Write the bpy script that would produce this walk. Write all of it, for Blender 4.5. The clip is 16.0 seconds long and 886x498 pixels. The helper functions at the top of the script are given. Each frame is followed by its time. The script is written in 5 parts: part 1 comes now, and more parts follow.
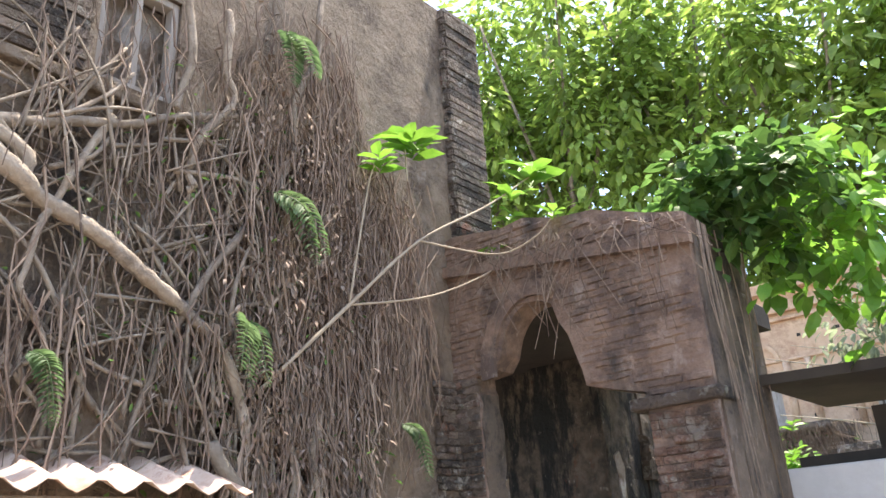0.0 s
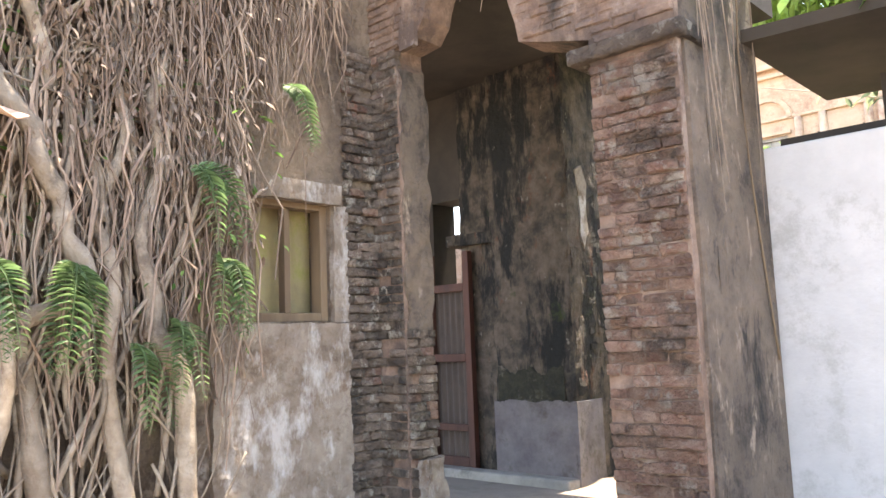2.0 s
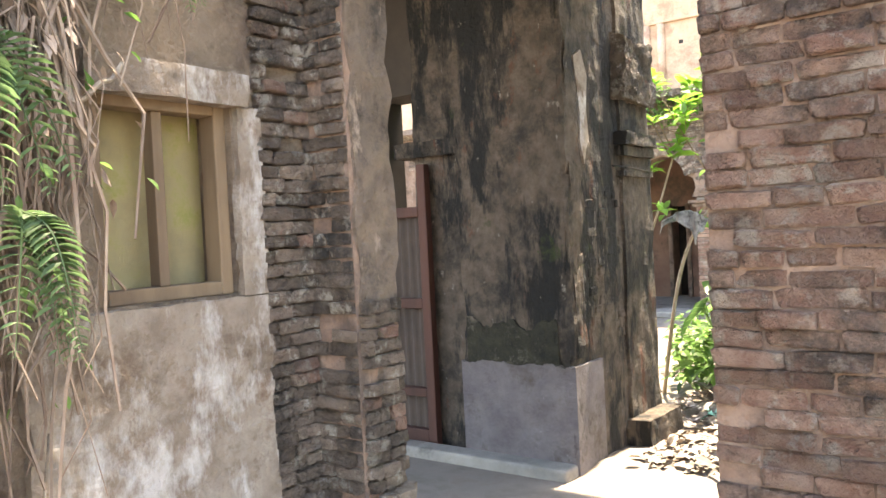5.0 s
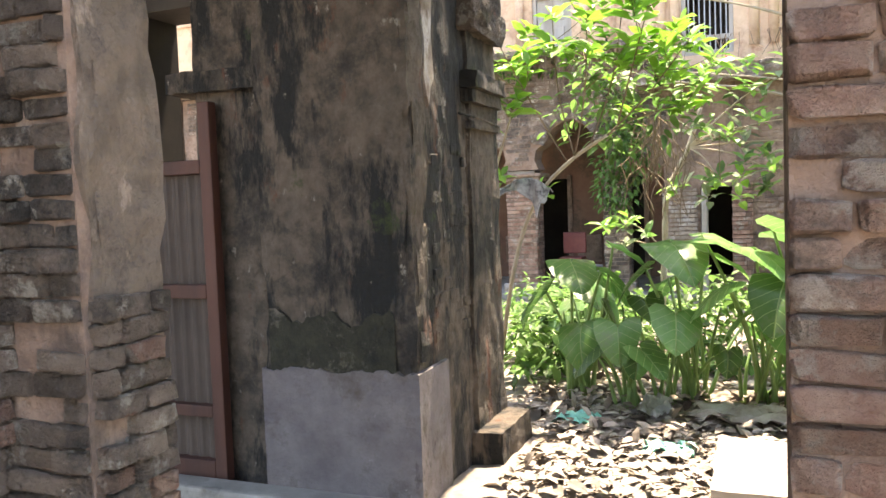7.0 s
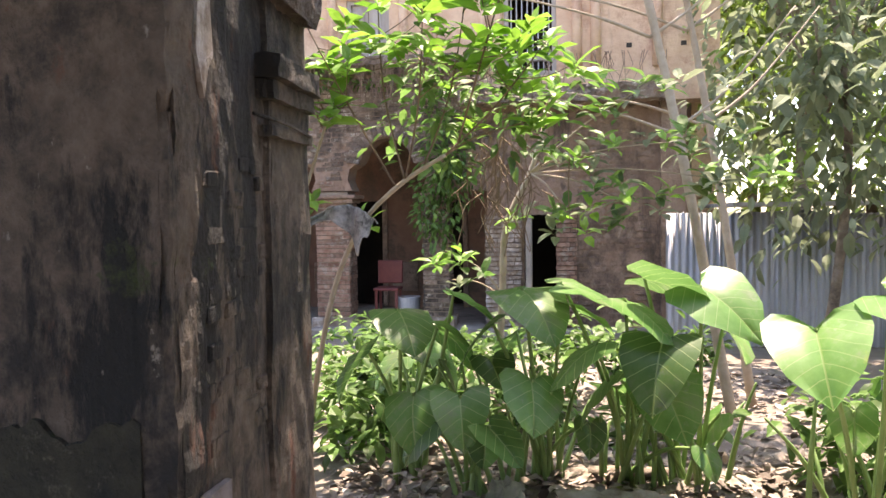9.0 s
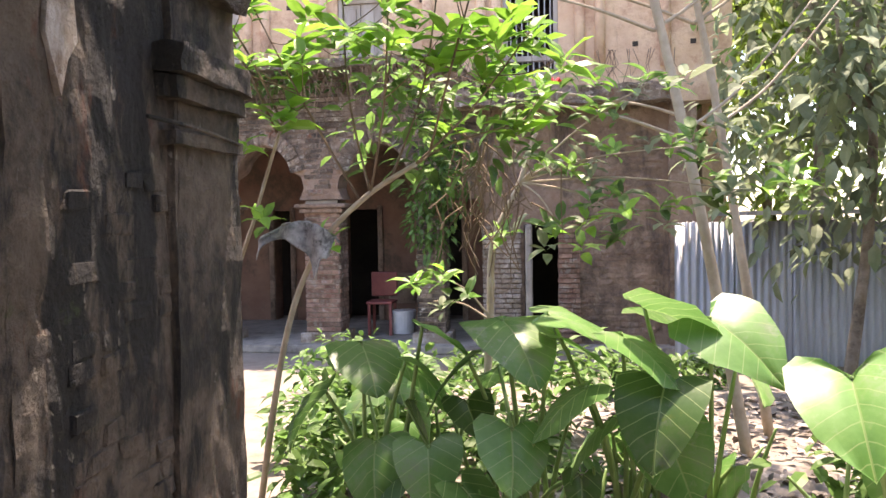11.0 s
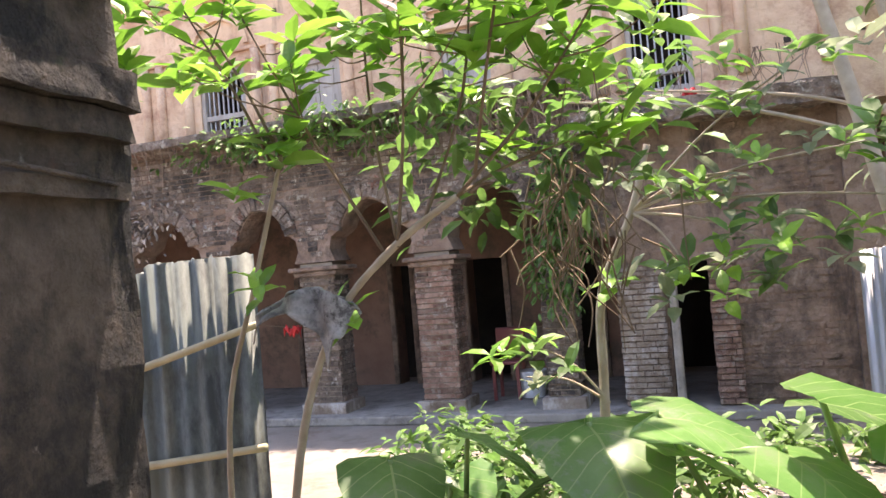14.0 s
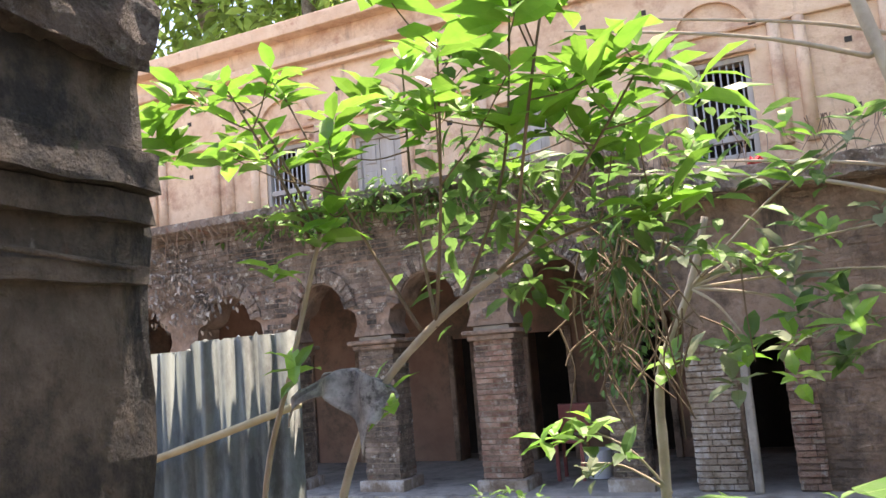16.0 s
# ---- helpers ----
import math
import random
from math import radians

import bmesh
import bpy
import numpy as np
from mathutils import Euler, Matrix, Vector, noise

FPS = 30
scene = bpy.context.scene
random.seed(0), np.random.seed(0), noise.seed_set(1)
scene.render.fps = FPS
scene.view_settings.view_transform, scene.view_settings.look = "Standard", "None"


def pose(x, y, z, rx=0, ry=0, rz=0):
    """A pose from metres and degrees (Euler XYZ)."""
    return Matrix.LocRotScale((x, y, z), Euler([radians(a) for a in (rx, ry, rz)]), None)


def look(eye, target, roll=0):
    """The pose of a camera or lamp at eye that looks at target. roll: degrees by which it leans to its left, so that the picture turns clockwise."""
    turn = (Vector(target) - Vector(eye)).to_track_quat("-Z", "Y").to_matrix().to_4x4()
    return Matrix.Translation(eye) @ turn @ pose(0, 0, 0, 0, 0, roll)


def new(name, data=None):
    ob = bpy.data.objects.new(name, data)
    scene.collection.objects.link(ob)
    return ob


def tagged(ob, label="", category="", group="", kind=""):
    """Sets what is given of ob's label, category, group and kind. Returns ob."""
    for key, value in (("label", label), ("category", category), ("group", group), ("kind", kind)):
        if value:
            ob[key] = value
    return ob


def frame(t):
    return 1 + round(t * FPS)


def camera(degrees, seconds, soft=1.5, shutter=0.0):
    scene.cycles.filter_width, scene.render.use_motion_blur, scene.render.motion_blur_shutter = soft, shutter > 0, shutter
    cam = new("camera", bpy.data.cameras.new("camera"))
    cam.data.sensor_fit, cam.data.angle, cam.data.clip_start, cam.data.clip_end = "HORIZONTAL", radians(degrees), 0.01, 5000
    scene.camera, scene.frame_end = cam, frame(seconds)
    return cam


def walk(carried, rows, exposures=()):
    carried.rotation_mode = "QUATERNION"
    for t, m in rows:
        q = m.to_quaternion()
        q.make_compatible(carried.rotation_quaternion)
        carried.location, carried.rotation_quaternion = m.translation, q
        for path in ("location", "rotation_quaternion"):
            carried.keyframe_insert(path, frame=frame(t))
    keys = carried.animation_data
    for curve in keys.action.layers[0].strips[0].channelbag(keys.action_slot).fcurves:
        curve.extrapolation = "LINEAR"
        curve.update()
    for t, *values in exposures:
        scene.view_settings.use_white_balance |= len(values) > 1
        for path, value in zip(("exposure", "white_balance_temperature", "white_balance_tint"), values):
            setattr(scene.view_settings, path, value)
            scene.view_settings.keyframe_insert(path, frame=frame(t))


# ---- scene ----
cam = camera(58.7, 16.0)
ROWS = [
    (0, (-0.041, -0.317, 1.695), (-1.249, 1.100, 2.427), -3.6),
    (0.5, (-0.236, -0.105, 1.597), (-1.456, 1.387, 2.128), -3.8),
    (1, (-0.305, 0.194, 1.472), (-1.561, 1.704, 1.848), -3.5),
    (1.5, (-0.310, 0.638, 1.283), (-1.623, 2.118, 1.577), -2.8),
    (2, (-0.394, 1.064, 1.152), (-1.739, 2.525, 1.388), -2.2),
    (2.5, (-0.578, 1.441, 1.084), (-1.952, 2.881, 1.284), -2.0),
    (3, (-0.921, 1.460, 1.260), (-2.284, 2.923, 1.317), -1.9),
    (3.2, (-1.011, 1.520, 1.296), (-2.404, 2.954, 1.318), -2.0),
    (5.3, (-1.814, 2.318, 1.492), (-2.960, 3.956, 1.452), -2.8),
    (5.5, (-1.934, 2.446, 1.460), (-3.033, 4.116, 1.430), -2.6),
    (6, (-2.144, 2.729, 1.488), (-3.135, 4.464, 1.416), -2.4),
    (6.5, (-2.259, 2.898, 1.470), (-3.144, 4.690, 1.376), -2.2),
    (7, (-2.432, 3.108, 1.412), (-3.176, 4.961, 1.296), -2.1),
    (7.5, (-2.593, 3.394, 1.418), (-3.179, 5.298, 1.232), -1.5),
    (8, (-2.693, 3.680, 1.405), (-3.140, 5.621, 1.222), -0.8),
    (8.5, (-2.738, 3.996, 1.461), (-3.090, 5.961, 1.341), -0.7),
    (9, (-2.800, 4.219, 1.493), (-3.074, 6.199, 1.411), -0.8),
    (9.2, (-2.835, 4.311, 1.518), (-3.083, 6.293, 1.430), -0.9),
    (11.3, (-2.668, 4.909, 1.560), (-2.975, 6.885, 1.499), -1.0),
    (11.5, (-2.666, 5.000, 1.565), (-2.966, 6.977, 1.520), -1.2),
    (12, (-2.680, 5.278, 1.568), (-2.980, 7.256, 1.541), -2.1),
    (12.5, (-2.638, 5.612, 1.560), (-3.028, 7.573, 1.532), -3.7),
    (13, (-2.608, 5.806, 1.536), (-3.096, 7.745, 1.533), -4.7),
    (13.5, (-2.589, 5.926, 1.557), (-3.173, 7.839, 1.580), -5.0),
    (14, (-2.534, 6.006, 1.571), (-3.214, 7.887, 1.637), -4.8),
    (14.5, (-2.501, 6.073, 1.579), (-3.252, 7.924, 1.689), -4.8),
    (15, (-2.492, 6.099, 1.582), (-3.277, 7.932, 1.738), -4.8),
    (15.5, (-2.489, 6.131, 1.584), (-3.298, 7.949, 1.789), -4.6),
    (16, (-2.484, 6.140, 1.601), (-3.303, 7.948, 1.857), -4.6),
]
walk(cam, [(t, look(e, g, r)) for t, e, g, r in ROWS], [(0, 2.05, 7100, 14), (1.5, 3.0, 7700, 16), (3.2, 3.1, 8100, 16), (5.5, 3.3, 8300, 14), (7, 3.0, 8100, 15), (9, 2.4, 7700, 24), (12.5, 2.4, 7600, 26), (16, 2.25, 7400, 22)])

# ---- light ----
SUN_EL, SUN_AZ = 75.0, 6.0
world = bpy.data.worlds.new("sky")
scene.world = world
world.use_nodes = True
wn = world.node_tree
sky = wn.nodes.new("ShaderNodeTexSky")
sky.sky_type, sky.sun_disc = "NISHITA", False
sky.sun_elevation, sky.sun_rotation = radians(SUN_EL), radians(SUN_AZ)
wn.links.new(sky.outputs[0], wn.nodes["Background"].inputs[0])
wn.nodes["Background"].inputs[1].default_value = 0.15
sun = new("sun", bpy.data.lights.new("sun", "SUN"))
sun.data.energy, sun.data.angle, sun.data.color = 3.6, radians(1.0), (1, 0.95, 0.86)
az = radians(SUN_AZ)
sun.matrix_world = look((0, 0, 0), (-math.sin(az) * math.cos(radians(SUN_EL)), -math.cos(az) * math.cos(radians(SUN_EL)), -math.sin(radians(SUN_EL))))


# ---- materials ----
def mat(name, a, b, scale=3.0, rough=0.9, bump=0.5, fine=40.0, c=None, c_amount=0.5, c_scale=1.2, metal=0.0, rand=0.0, leaf=False, stretch=(1, 1, 1), layers=(), soft=0.06, rough_bump=0.0):
    """Two colours in patches, a third in large stains, more stains in layers, grain in the bump, chance by object or island."""
    m = bpy.data.materials.new(name)
    m.use_nodes = True
    nt = m.node_tree
    n, l = nt.nodes, nt.links
    bs = n["Principled BSDF"]
    geo = n.new("ShaderNodeNewGeometry")
    mp = n.new("ShaderNodeMapping")
    mp.inputs["Scale"].default_value = stretch
    l.new(geo.outputs["Position"], mp.inputs[0])
    big = n.new("ShaderNodeTexNoise")
    big.inputs["Scale"].default_value, big.inputs["Detail"].default_value, big.inputs["Roughness"].default_value = scale, 8, 0.65
    l.new(mp.outputs[0], big.inputs["Vector"])
    ramp = n.new("ShaderNodeValToRGB")
    ramp.color_ramp.elements[0].position, ramp.color_ramp.elements[1].position = 0.36, 0.64
    ramp.color_ramp.elements[0].color, ramp.color_ramp.elements[1].color = (*a, 1), (*b, 1)
    l.new(big.outputs[0], ramp.inputs[0])
    col = ramp.outputs[0]
    if c:
        st = n.new("ShaderNodeTexNoise")
        st.inputs["Scale"].default_value, st.inputs["Detail"].default_value, st.inputs["Roughness"].default_value = c_scale, 10, 0.76
        l.new(mp.outputs[0], st.inputs["Vector"])
        r2 = n.new("ShaderNodeValToRGB")
        r2.color_ramp.elements[0].position, r2.color_ramp.elements[1].position = 0.62 - 0.25 * c_amount, 0.72 - 0.2 * c_amount
        l.new(st.outputs[0], r2.inputs[0])
        mx = n.new("ShaderNodeMix")
        mx.data_type = "RGBA"
        l.new(r2.outputs[0], mx.inputs[0])
        l.new(col, mx.inputs[6])
        mx.inputs[7].default_value = (*c, 1)
        col = mx.outputs[2]
    for colour, limit, size, pull in layers:
        m2 = n.new("ShaderNodeMapping")
        m2.inputs["Scale"].default_value = pull
        m2.inputs["Location"].default_value = (size * 3.1, limit * 17, size)
        l.new(geo.outputs["Position"], m2.inputs[0])
        st = n.new("ShaderNodeTexNoise")
        st.inputs["Scale"].default_value, st.inputs["Detail"].default_value, st.inputs["Roughness"].default_value = size, 12, 0.7
        l.new(m2.outputs[0], st.inputs["Vector"])
        r2 = n.new("ShaderNodeValToRGB")
        r2.color_ramp.elements[0].position, r2.color_ramp.elements[1].position = limit - soft, limit + soft
        l.new(st.outputs[0], r2.inputs[0])
        mx = n.new("ShaderNodeMix")
        mx.data_type = "RGBA"
        l.new(r2.outputs[0], mx.inputs[0])
        l.new(col, mx.inputs[6])
        mx.inputs[7].default_value = (*colour, 1)
        col = mx.outputs[2]
    if rand:
        oi = n.new("ShaderNodeObjectInfo")
        ad = n.new("ShaderNodeMath")
        l.new(oi.outputs["Random"], ad.inputs[0])
        l.new(geo.outputs["Random Per Island"], ad.inputs[1])
        fr = n.new("ShaderNodeMath")
        fr.operation = "FRACT"
        l.new(ad.outputs[0], fr.inputs[0])
        mr = n.new("ShaderNodeMapRange")
        mr.inputs[3].default_value, mr.inputs[4].default_value = 1 - rand, 1 + rand
        l.new(fr.outputs[0], mr.inputs[0])
        hs = n.new("ShaderNodeHueSaturation")
        l.new(mr.outputs[0], hs.inputs["Value"])
        l.new(col, hs.inputs["Color"])
        col = hs.outputs[0]
    l.new(col, bs.inputs["Base Color"])
    bs.inputs["Roughness"].default_value, bs.inputs["Metallic"].default_value = rough, metal
    if bump:
        gr = n.new("ShaderNodeTexNoise")
        gr.inputs["Scale"].default_value, gr.inputs["Detail"].default_value, gr.inputs["Roughness"].default_value = fine * 0.6, 9, 0.72
        l.new(mp.outputs[0], gr.inputs["Vector"])
        bp = n.new("ShaderNodeBump")
        bp.inputs["Strength"].default_value, bp.inputs["Distance"].default_value = bump * 0.5, 0.02
        l.new(gr.outputs[0], bp.inputs["Height"])
        if rough_bump:
            lump = n.new("ShaderNodeTexNoise")
            lump.inputs["Scale"].default_value, lump.inputs["Detail"].default_value, lump.inputs["Roughness"].default_value = 9, 8, 0.65
            l.new(mp.outputs[0], lump.inputs["Vector"])
            b2 = n.new("ShaderNodeBump")
            b2.inputs["Strength"].default_value, b2.inputs["Distance"].default_value = rough_bump, 0.06
            l.new(lump.outputs[0], b2.inputs["Height"])
            l.new(b2.outputs[0], bp.inputs["Normal"])
        l.new(bp.outputs[0], bs.inputs["Normal"])
    if leaf:
        tr = n.new("ShaderNodeBsdfTranslucent")
        l.new(col, tr.inputs[0])
        ms = n.new("ShaderNodeMixShader")
        ms.inputs[0].default_value = 0.5
        l.new(bs.outputs[0], ms.inputs[1])
        l.new(tr.outputs[0], ms.inputs[2])
        l.new(ms.outputs[0], n["Material Output"].inputs[0])
    return m


BRICK = mat("weathered_brick", (0.28, 0.15, 0.11), (0.43, 0.295, 0.225), 11, 0.95, 1.4, 60, (0.13, 0.095, 0.075), 0.5, 2.6, rand=0.3, layers=(((0.42, 0.35, 0.29), 0.57, 8, (1, 1, 1)), ((0.06, 0.05, 0.042), 0.65, 2.8, (1, 1, 0.6))), soft=0.04, rough_bump=1.2)
BRICK_DARK = mat("sooty_brick", (0.18, 0.135, 0.105), (0.31, 0.24, 0.19), 9, 0.95, 1.4, 60, (0.065, 0.056, 0.048), 0.55, 2.2, rand=0.4, layers=(((0.43, 0.39, 0.33), 0.59, 10, (1, 1, 1)), ((0.27, 0.13, 0.09), 0.64, 4, (1, 1, 1))), soft=0.04, rough_bump=1.2)
MORTAR = mat("lime_mortar", (0.22, 0.17, 0.125), (0.33, 0.27, 0.20), 7, 0.95, 0.9, 70, (0.11, 0.085, 0.065), 0.5, 1.5)
GATE = mat("gate_plaster", (0.21, 0.135, 0.10), (0.33, 0.23, 0.175), 7, 0.95, 1.2, 40, (0.12, 0.085, 0.07), 0.55, 1.8, layers=(((0.40, 0.32, 0.27), 0.63, 5, (1, 1, 0.7)), ((0.05, 0.045, 0.04), 0.62, 1.8, (1, 1, 0.35))), rough_bump=0.7)
# mould stains, over colours halved to put the passage shade in
INNER = mat("mouldy_shaded_plaster", (0.06, 0.047, 0.035), (0.14, 0.108, 0.081), 9, 0.92, 1.6, 40, (0.02, 0.018, 0.016), 0.55, 1.6, layers=(((0.12, 0.05, 0.03), 0.61, 3.2, (1, 1, 0.5)), ((0.011, 0.011, 0.010), 0.52, 1.7, (1.4, 1.4, 0.45)), ((0.24, 0.215, 0.18), 0.66, 14, (1, 1, 0.6)), ((0.035, 0.05, 0.014), 0.67, 2.6, (1, 1, 1))), soft=0.03, rough_bump=1.0)
GATE_SIDE = mat("dark_gate_plaster", (0.14, 0.108, 0.083), (0.25, 0.19, 0.145), 8, 0.95, 1.4, 40, (0.06, 0.05, 0.043), 0.55, 2.0, layers=(((0.36, 0.28, 0.22), 0.62, 7, (1, 1, 0.5)), ((0.03, 0.027, 0.024), 0.61, 2.4, (1, 1, 0.4))), soft=0.04, rough_bump=1.0)
WAINSCOT = mat("lilac_plaster", (0.115, 0.10, 0.105), (0.18, 0.16, 0.16), 5, 0.85, 0.8, 30, (0.09, 0.075, 0.06), 0.5, 2.8, layers=(((0.04, 0.034, 0.028), 0.64, 4.5, (1, 1, 0.4)), ((0.36, 0.34, 0.33), 0.69, 16, (1, 1, 1))), soft=0.03, rough_bump=0.6)
DAMP = mat("black_mould_band", (0.012, 0.012, 0.009), (0.04, 0.038, 0.022), 8, 0.95, 1.2, 40, (0.13, 0.11, 0.085), 0.25, 6, rough_bump=1.0)
HOUSE = mat("damp_house_wall", (0.19, 0.14, 0.10), (0.29, 0.225, 0.165), 4, 0.95, 1.2, 30, (0.11, 0.08, 0.06), 0.6, 1.3, layers=(((0.36, 0.31, 0.26), 0.65, 4, (1, 1, 0.7)), ((0.05, 0.042, 0.036), 0.62, 1.5, (1, 1, 0.4))), rough_bump=0.8)
LIME = mat("patchy_limewash", (0.20, 0.155, 0.12), (0.31, 0.26, 0.21), 6, 0.95, 1.2, 35, (0.14, 0.10, 0.07), 0.5, 2.5, layers=(((0.47, 0.44, 0.41), 0.56, 2.6, (1, 1.6, 0.8)), ((0.16, 0.10, 0.07), 0.64, 6, (1, 1, 1))), rough_bump=0.8)
PEACH = mat("peach_plaster", (0.58, 0.38, 0.25), (0.70, 0.50, 0.34), 3, 0.9, 1.0, 25, (0.44, 0.26, 0.17), 0.5, 1.6, layers=(((0.30, 0.20, 0.14), 0.64, 1.6, (1.5, 1.5, 0.25)), ((0.42, 0.19, 0.12), 0.66, 3, (1, 1, 1))), rough_bump=0.5)
VERANDA = mat("veranda_plaster", (0.22, 0.145, 0.105), (0.31, 0.225, 0.17), 4, 0.93, 1.2, 30, (0.11, 0.08, 0.06), 0.6, 1.6, layers=(((0.36, 0.29, 0.23), 0.64, 3, (1, 1, 0.6)), ((0.05, 0.04, 0.034), 0.61, 1.3, (1.4, 1.4, 0.35))), rough_bump=0.8)
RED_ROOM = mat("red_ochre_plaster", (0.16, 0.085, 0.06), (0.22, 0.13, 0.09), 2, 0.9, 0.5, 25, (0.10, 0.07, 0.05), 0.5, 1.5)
WHITE = mat("white_wall_paint", (0.46, 0.455, 0.45), (0.56, 0.55, 0.54), 2.5, 0.85, 0.5, 30, (0.38, 0.37, 0.35), 0.4, 2, layers=(((0.30, 0.29, 0.27), 0.68, 1.4, (1.4, 1.4, 0.3)),))
GROUND = mat("dusty_ground", (0.165, 0.138, 0.11), (0.26, 0.225, 0.19), 3, 0.97, 0.9, 25, (0.16, 0.12, 0.09), 0.45, 1.5)
CONCRETE = mat("grey_concrete", (0.21, 0.195, 0.175), (0.31, 0.285, 0.25), 5, 0.9, 0.8, 40, (0.13, 0.115, 0.10), 0.4, 2)
# near-black colour that paints in the shade of unlit interiors
DARK = mat("interior_shade_paint", (0.03, 0.025, 0.021), (0.055, 0.044, 0.035), 2, 0.95, 0.4, 20)
WOOD = mat("dark_red_door_wood", (0.045, 0.016, 0.011), (0.085, 0.03, 0.019), 5, 0.7, 0.5, 50, stretch=(1, 1, 0.1))
PALE_WOOD = mat("weathered_wood", (0.30, 0.26, 0.22), (0.42, 0.38, 0.34), 6, 0.85, 0.5, 50, stretch=(1, 1, 0.15))
BROWN_WOOD = mat("brown_wood", (0.12, 0.08, 0.05), (0.20, 0.14, 0.085), 6, 0.85, 0.5, 50, stretch=(1, 1, 0.15))
TIN = mat("greenish_tin", (0.10, 0.12, 0.108), (0.17, 0.19, 0.17), 2, 0.6, 0.2, 20, (0.055, 0.06, 0.055), 0.5, 2.0, metal=0.2, stretch=(1, 1, 0.4), layers=(((0.10, 0.075, 0.055), 0.66, 3, (1, 1, 0.3)),))
TIN_GREY = mat("grey_tin", (0.25, 0.265, 0.285), (0.35, 0.365, 0.385), 2, 0.55, 0.2, 20, (0.26, 0.25, 0.25), 0.4, 2.0, metal=0.3, stretch=(1, 1, 0.4))
RUST_TIN = mat("rusty_tin", (0.36, 0.20, 0.12), (0.62, 0.52, 0.44), 3, 0.7, 0.3, 20, (0.25, 0.10, 0.05), 0.4, 3)
BARK = mat("pale_root_bark", (0.20, 0.155, 0.115), (0.34, 0.285, 0.225), 9, 0.9, 1.0, 40, (0.11, 0.085, 0.065), 0.45, 3, rand=0.25, rough_bump=0.6)
TENDRIL = mat("dry_aerial_root", (0.15, 0.10, 0.075), (0.28, 0.215, 0.165), 5, 0.95, 0.4, 40, rand=0.4)
TWIG = mat("grey_branch_bark", (0.30, 0.24, 0.17), (0.42, 0.35, 0.26), 8, 0.85, 0.5, 50)
BAMBOO = mat("pale_bamboo", (0.34, 0.29, 0.17), (0.44, 0.38, 0.24), 6, 0.6, 0.2, 30)
LEAF_BRIGHT = mat("bright_green_leaf", (0.11, 0.27, 0.03), (0.21, 0.40, 0.055), 4, 0.45, 0.1, 30, rand=0.35, leaf=True)
LEAF_MID = mat("mid_green_leaf", (0.065, 0.15, 0.032), (0.14, 0.25, 0.065), 4, 0.5, 0.1, 30, rand=0.45, leaf=True)
LEAF_DUSTY = mat("dusty_leaf", (0.16, 0.21, 0.12), (0.26, 0.30, 0.19), 4, 0.7, 0.1, 30, rand=0.4, leaf=True)
LEAF_DEEP = mat("deep_green_canopy_leaf", (0.16, 0.26, 0.05), (0.34, 0.47, 0.11), 1.2, 0.5, 0.1, 20, rand=0.5, leaf=True)
FERN = mat("fern_green", (0.09, 0.16, 0.065), (0.15, 0.23, 0.10), 5, 0.6, 0.1, 30, rand=0.35, leaf=True)
LITTER = mat("dry_leaf_litter", (0.15, 0.11, 0.08), (0.34, 0.30, 0.255), 6, 0.85, 0.2, 30, rand=0.55)
CLOTH = mat("faded_camouflage_cloth", (0.13, 0.13, 0.13), (0.36, 0.345, 0.335), 16, 0.95, 0.5, 90, (0.06, 0.055, 0.055), 0.4, 14)
GREEN_RAG = mat("sea_green_plastic", (0.12, 0.42, 0.33), (0.2, 0.52, 0.42), 8, 0.5, 0.3, 30)
BLUE_RAG = mat("blue_plastic", (0.05, 0.25, 0.38), (0.10, 0.35, 0.48), 8, 0.4, 0.3, 30)
IRON = mat("dull_iron", (0.30, 0.30, 0.31), (0.40, 0.40, 0.40), 8, 0.6, 0.1, 30)
MAROON = mat("maroon_plastic", (0.20, 0.05, 0.05), (0.26, 0.07, 0.06), 8, 0.5, 0.0)
PALE = mat("pale_plastic", (0.50, 0.53, 0.55), (0.60, 0.62, 0.64), 8, 0.5, 0.0)


# ---- shape helpers ----
def mesh_object(name, verts, faces, material, parent=None, label="", smooth=False):
    me = bpy.data.meshes.new(name)
    me.from_pydata([tuple(v) for v in verts], [], [tuple(f) for f in faces])
    me.materials.append(material)
    if smooth:
        me.polygons.foreach_set("use_smooth", [True] * len(me.polygons))
    ob = new(name, me)
    if parent:
        ob.parent = parent
    return tagged(ob, label)


def part(name, bm, material, parent=None, label="", smooth=False):
    bmesh.ops.recalc_face_normals(bm, faces=bm.faces)
    me = bpy.data.meshes.new(name)
    bm.to_mesh(me)
    bm.free()
    me.materials.append(material)
    if smooth:
        me.polygons.foreach_set("use_smooth", [True] * len(me.polygons))
    ob = new(name, me)
    if parent:
        ob.parent = parent
    return tagged(ob, label)


def box(x0, x1, y0, y1, z0, z1, bevel=0.0, bm=None):
    own = bm or bmesh.new()
    made = bmesh.ops.create_cube(own, size=1)
    bmesh.ops.scale(own, vec=(x1 - x0, y1 - y0, z1 - z0), verts=made["verts"])
    bmesh.ops.translate(own, vec=((x0 + x1) / 2, (y0 + y1) / 2, (z0 + z1) / 2), verts=made["verts"])
    if bevel:
        es = {e for v in made["verts"] for e in v.link_edges}
        bmesh.ops.bevel(own, geom=list(es), offset=bevel, segments=2, affect="EDGES", profile=0.5)
    return own


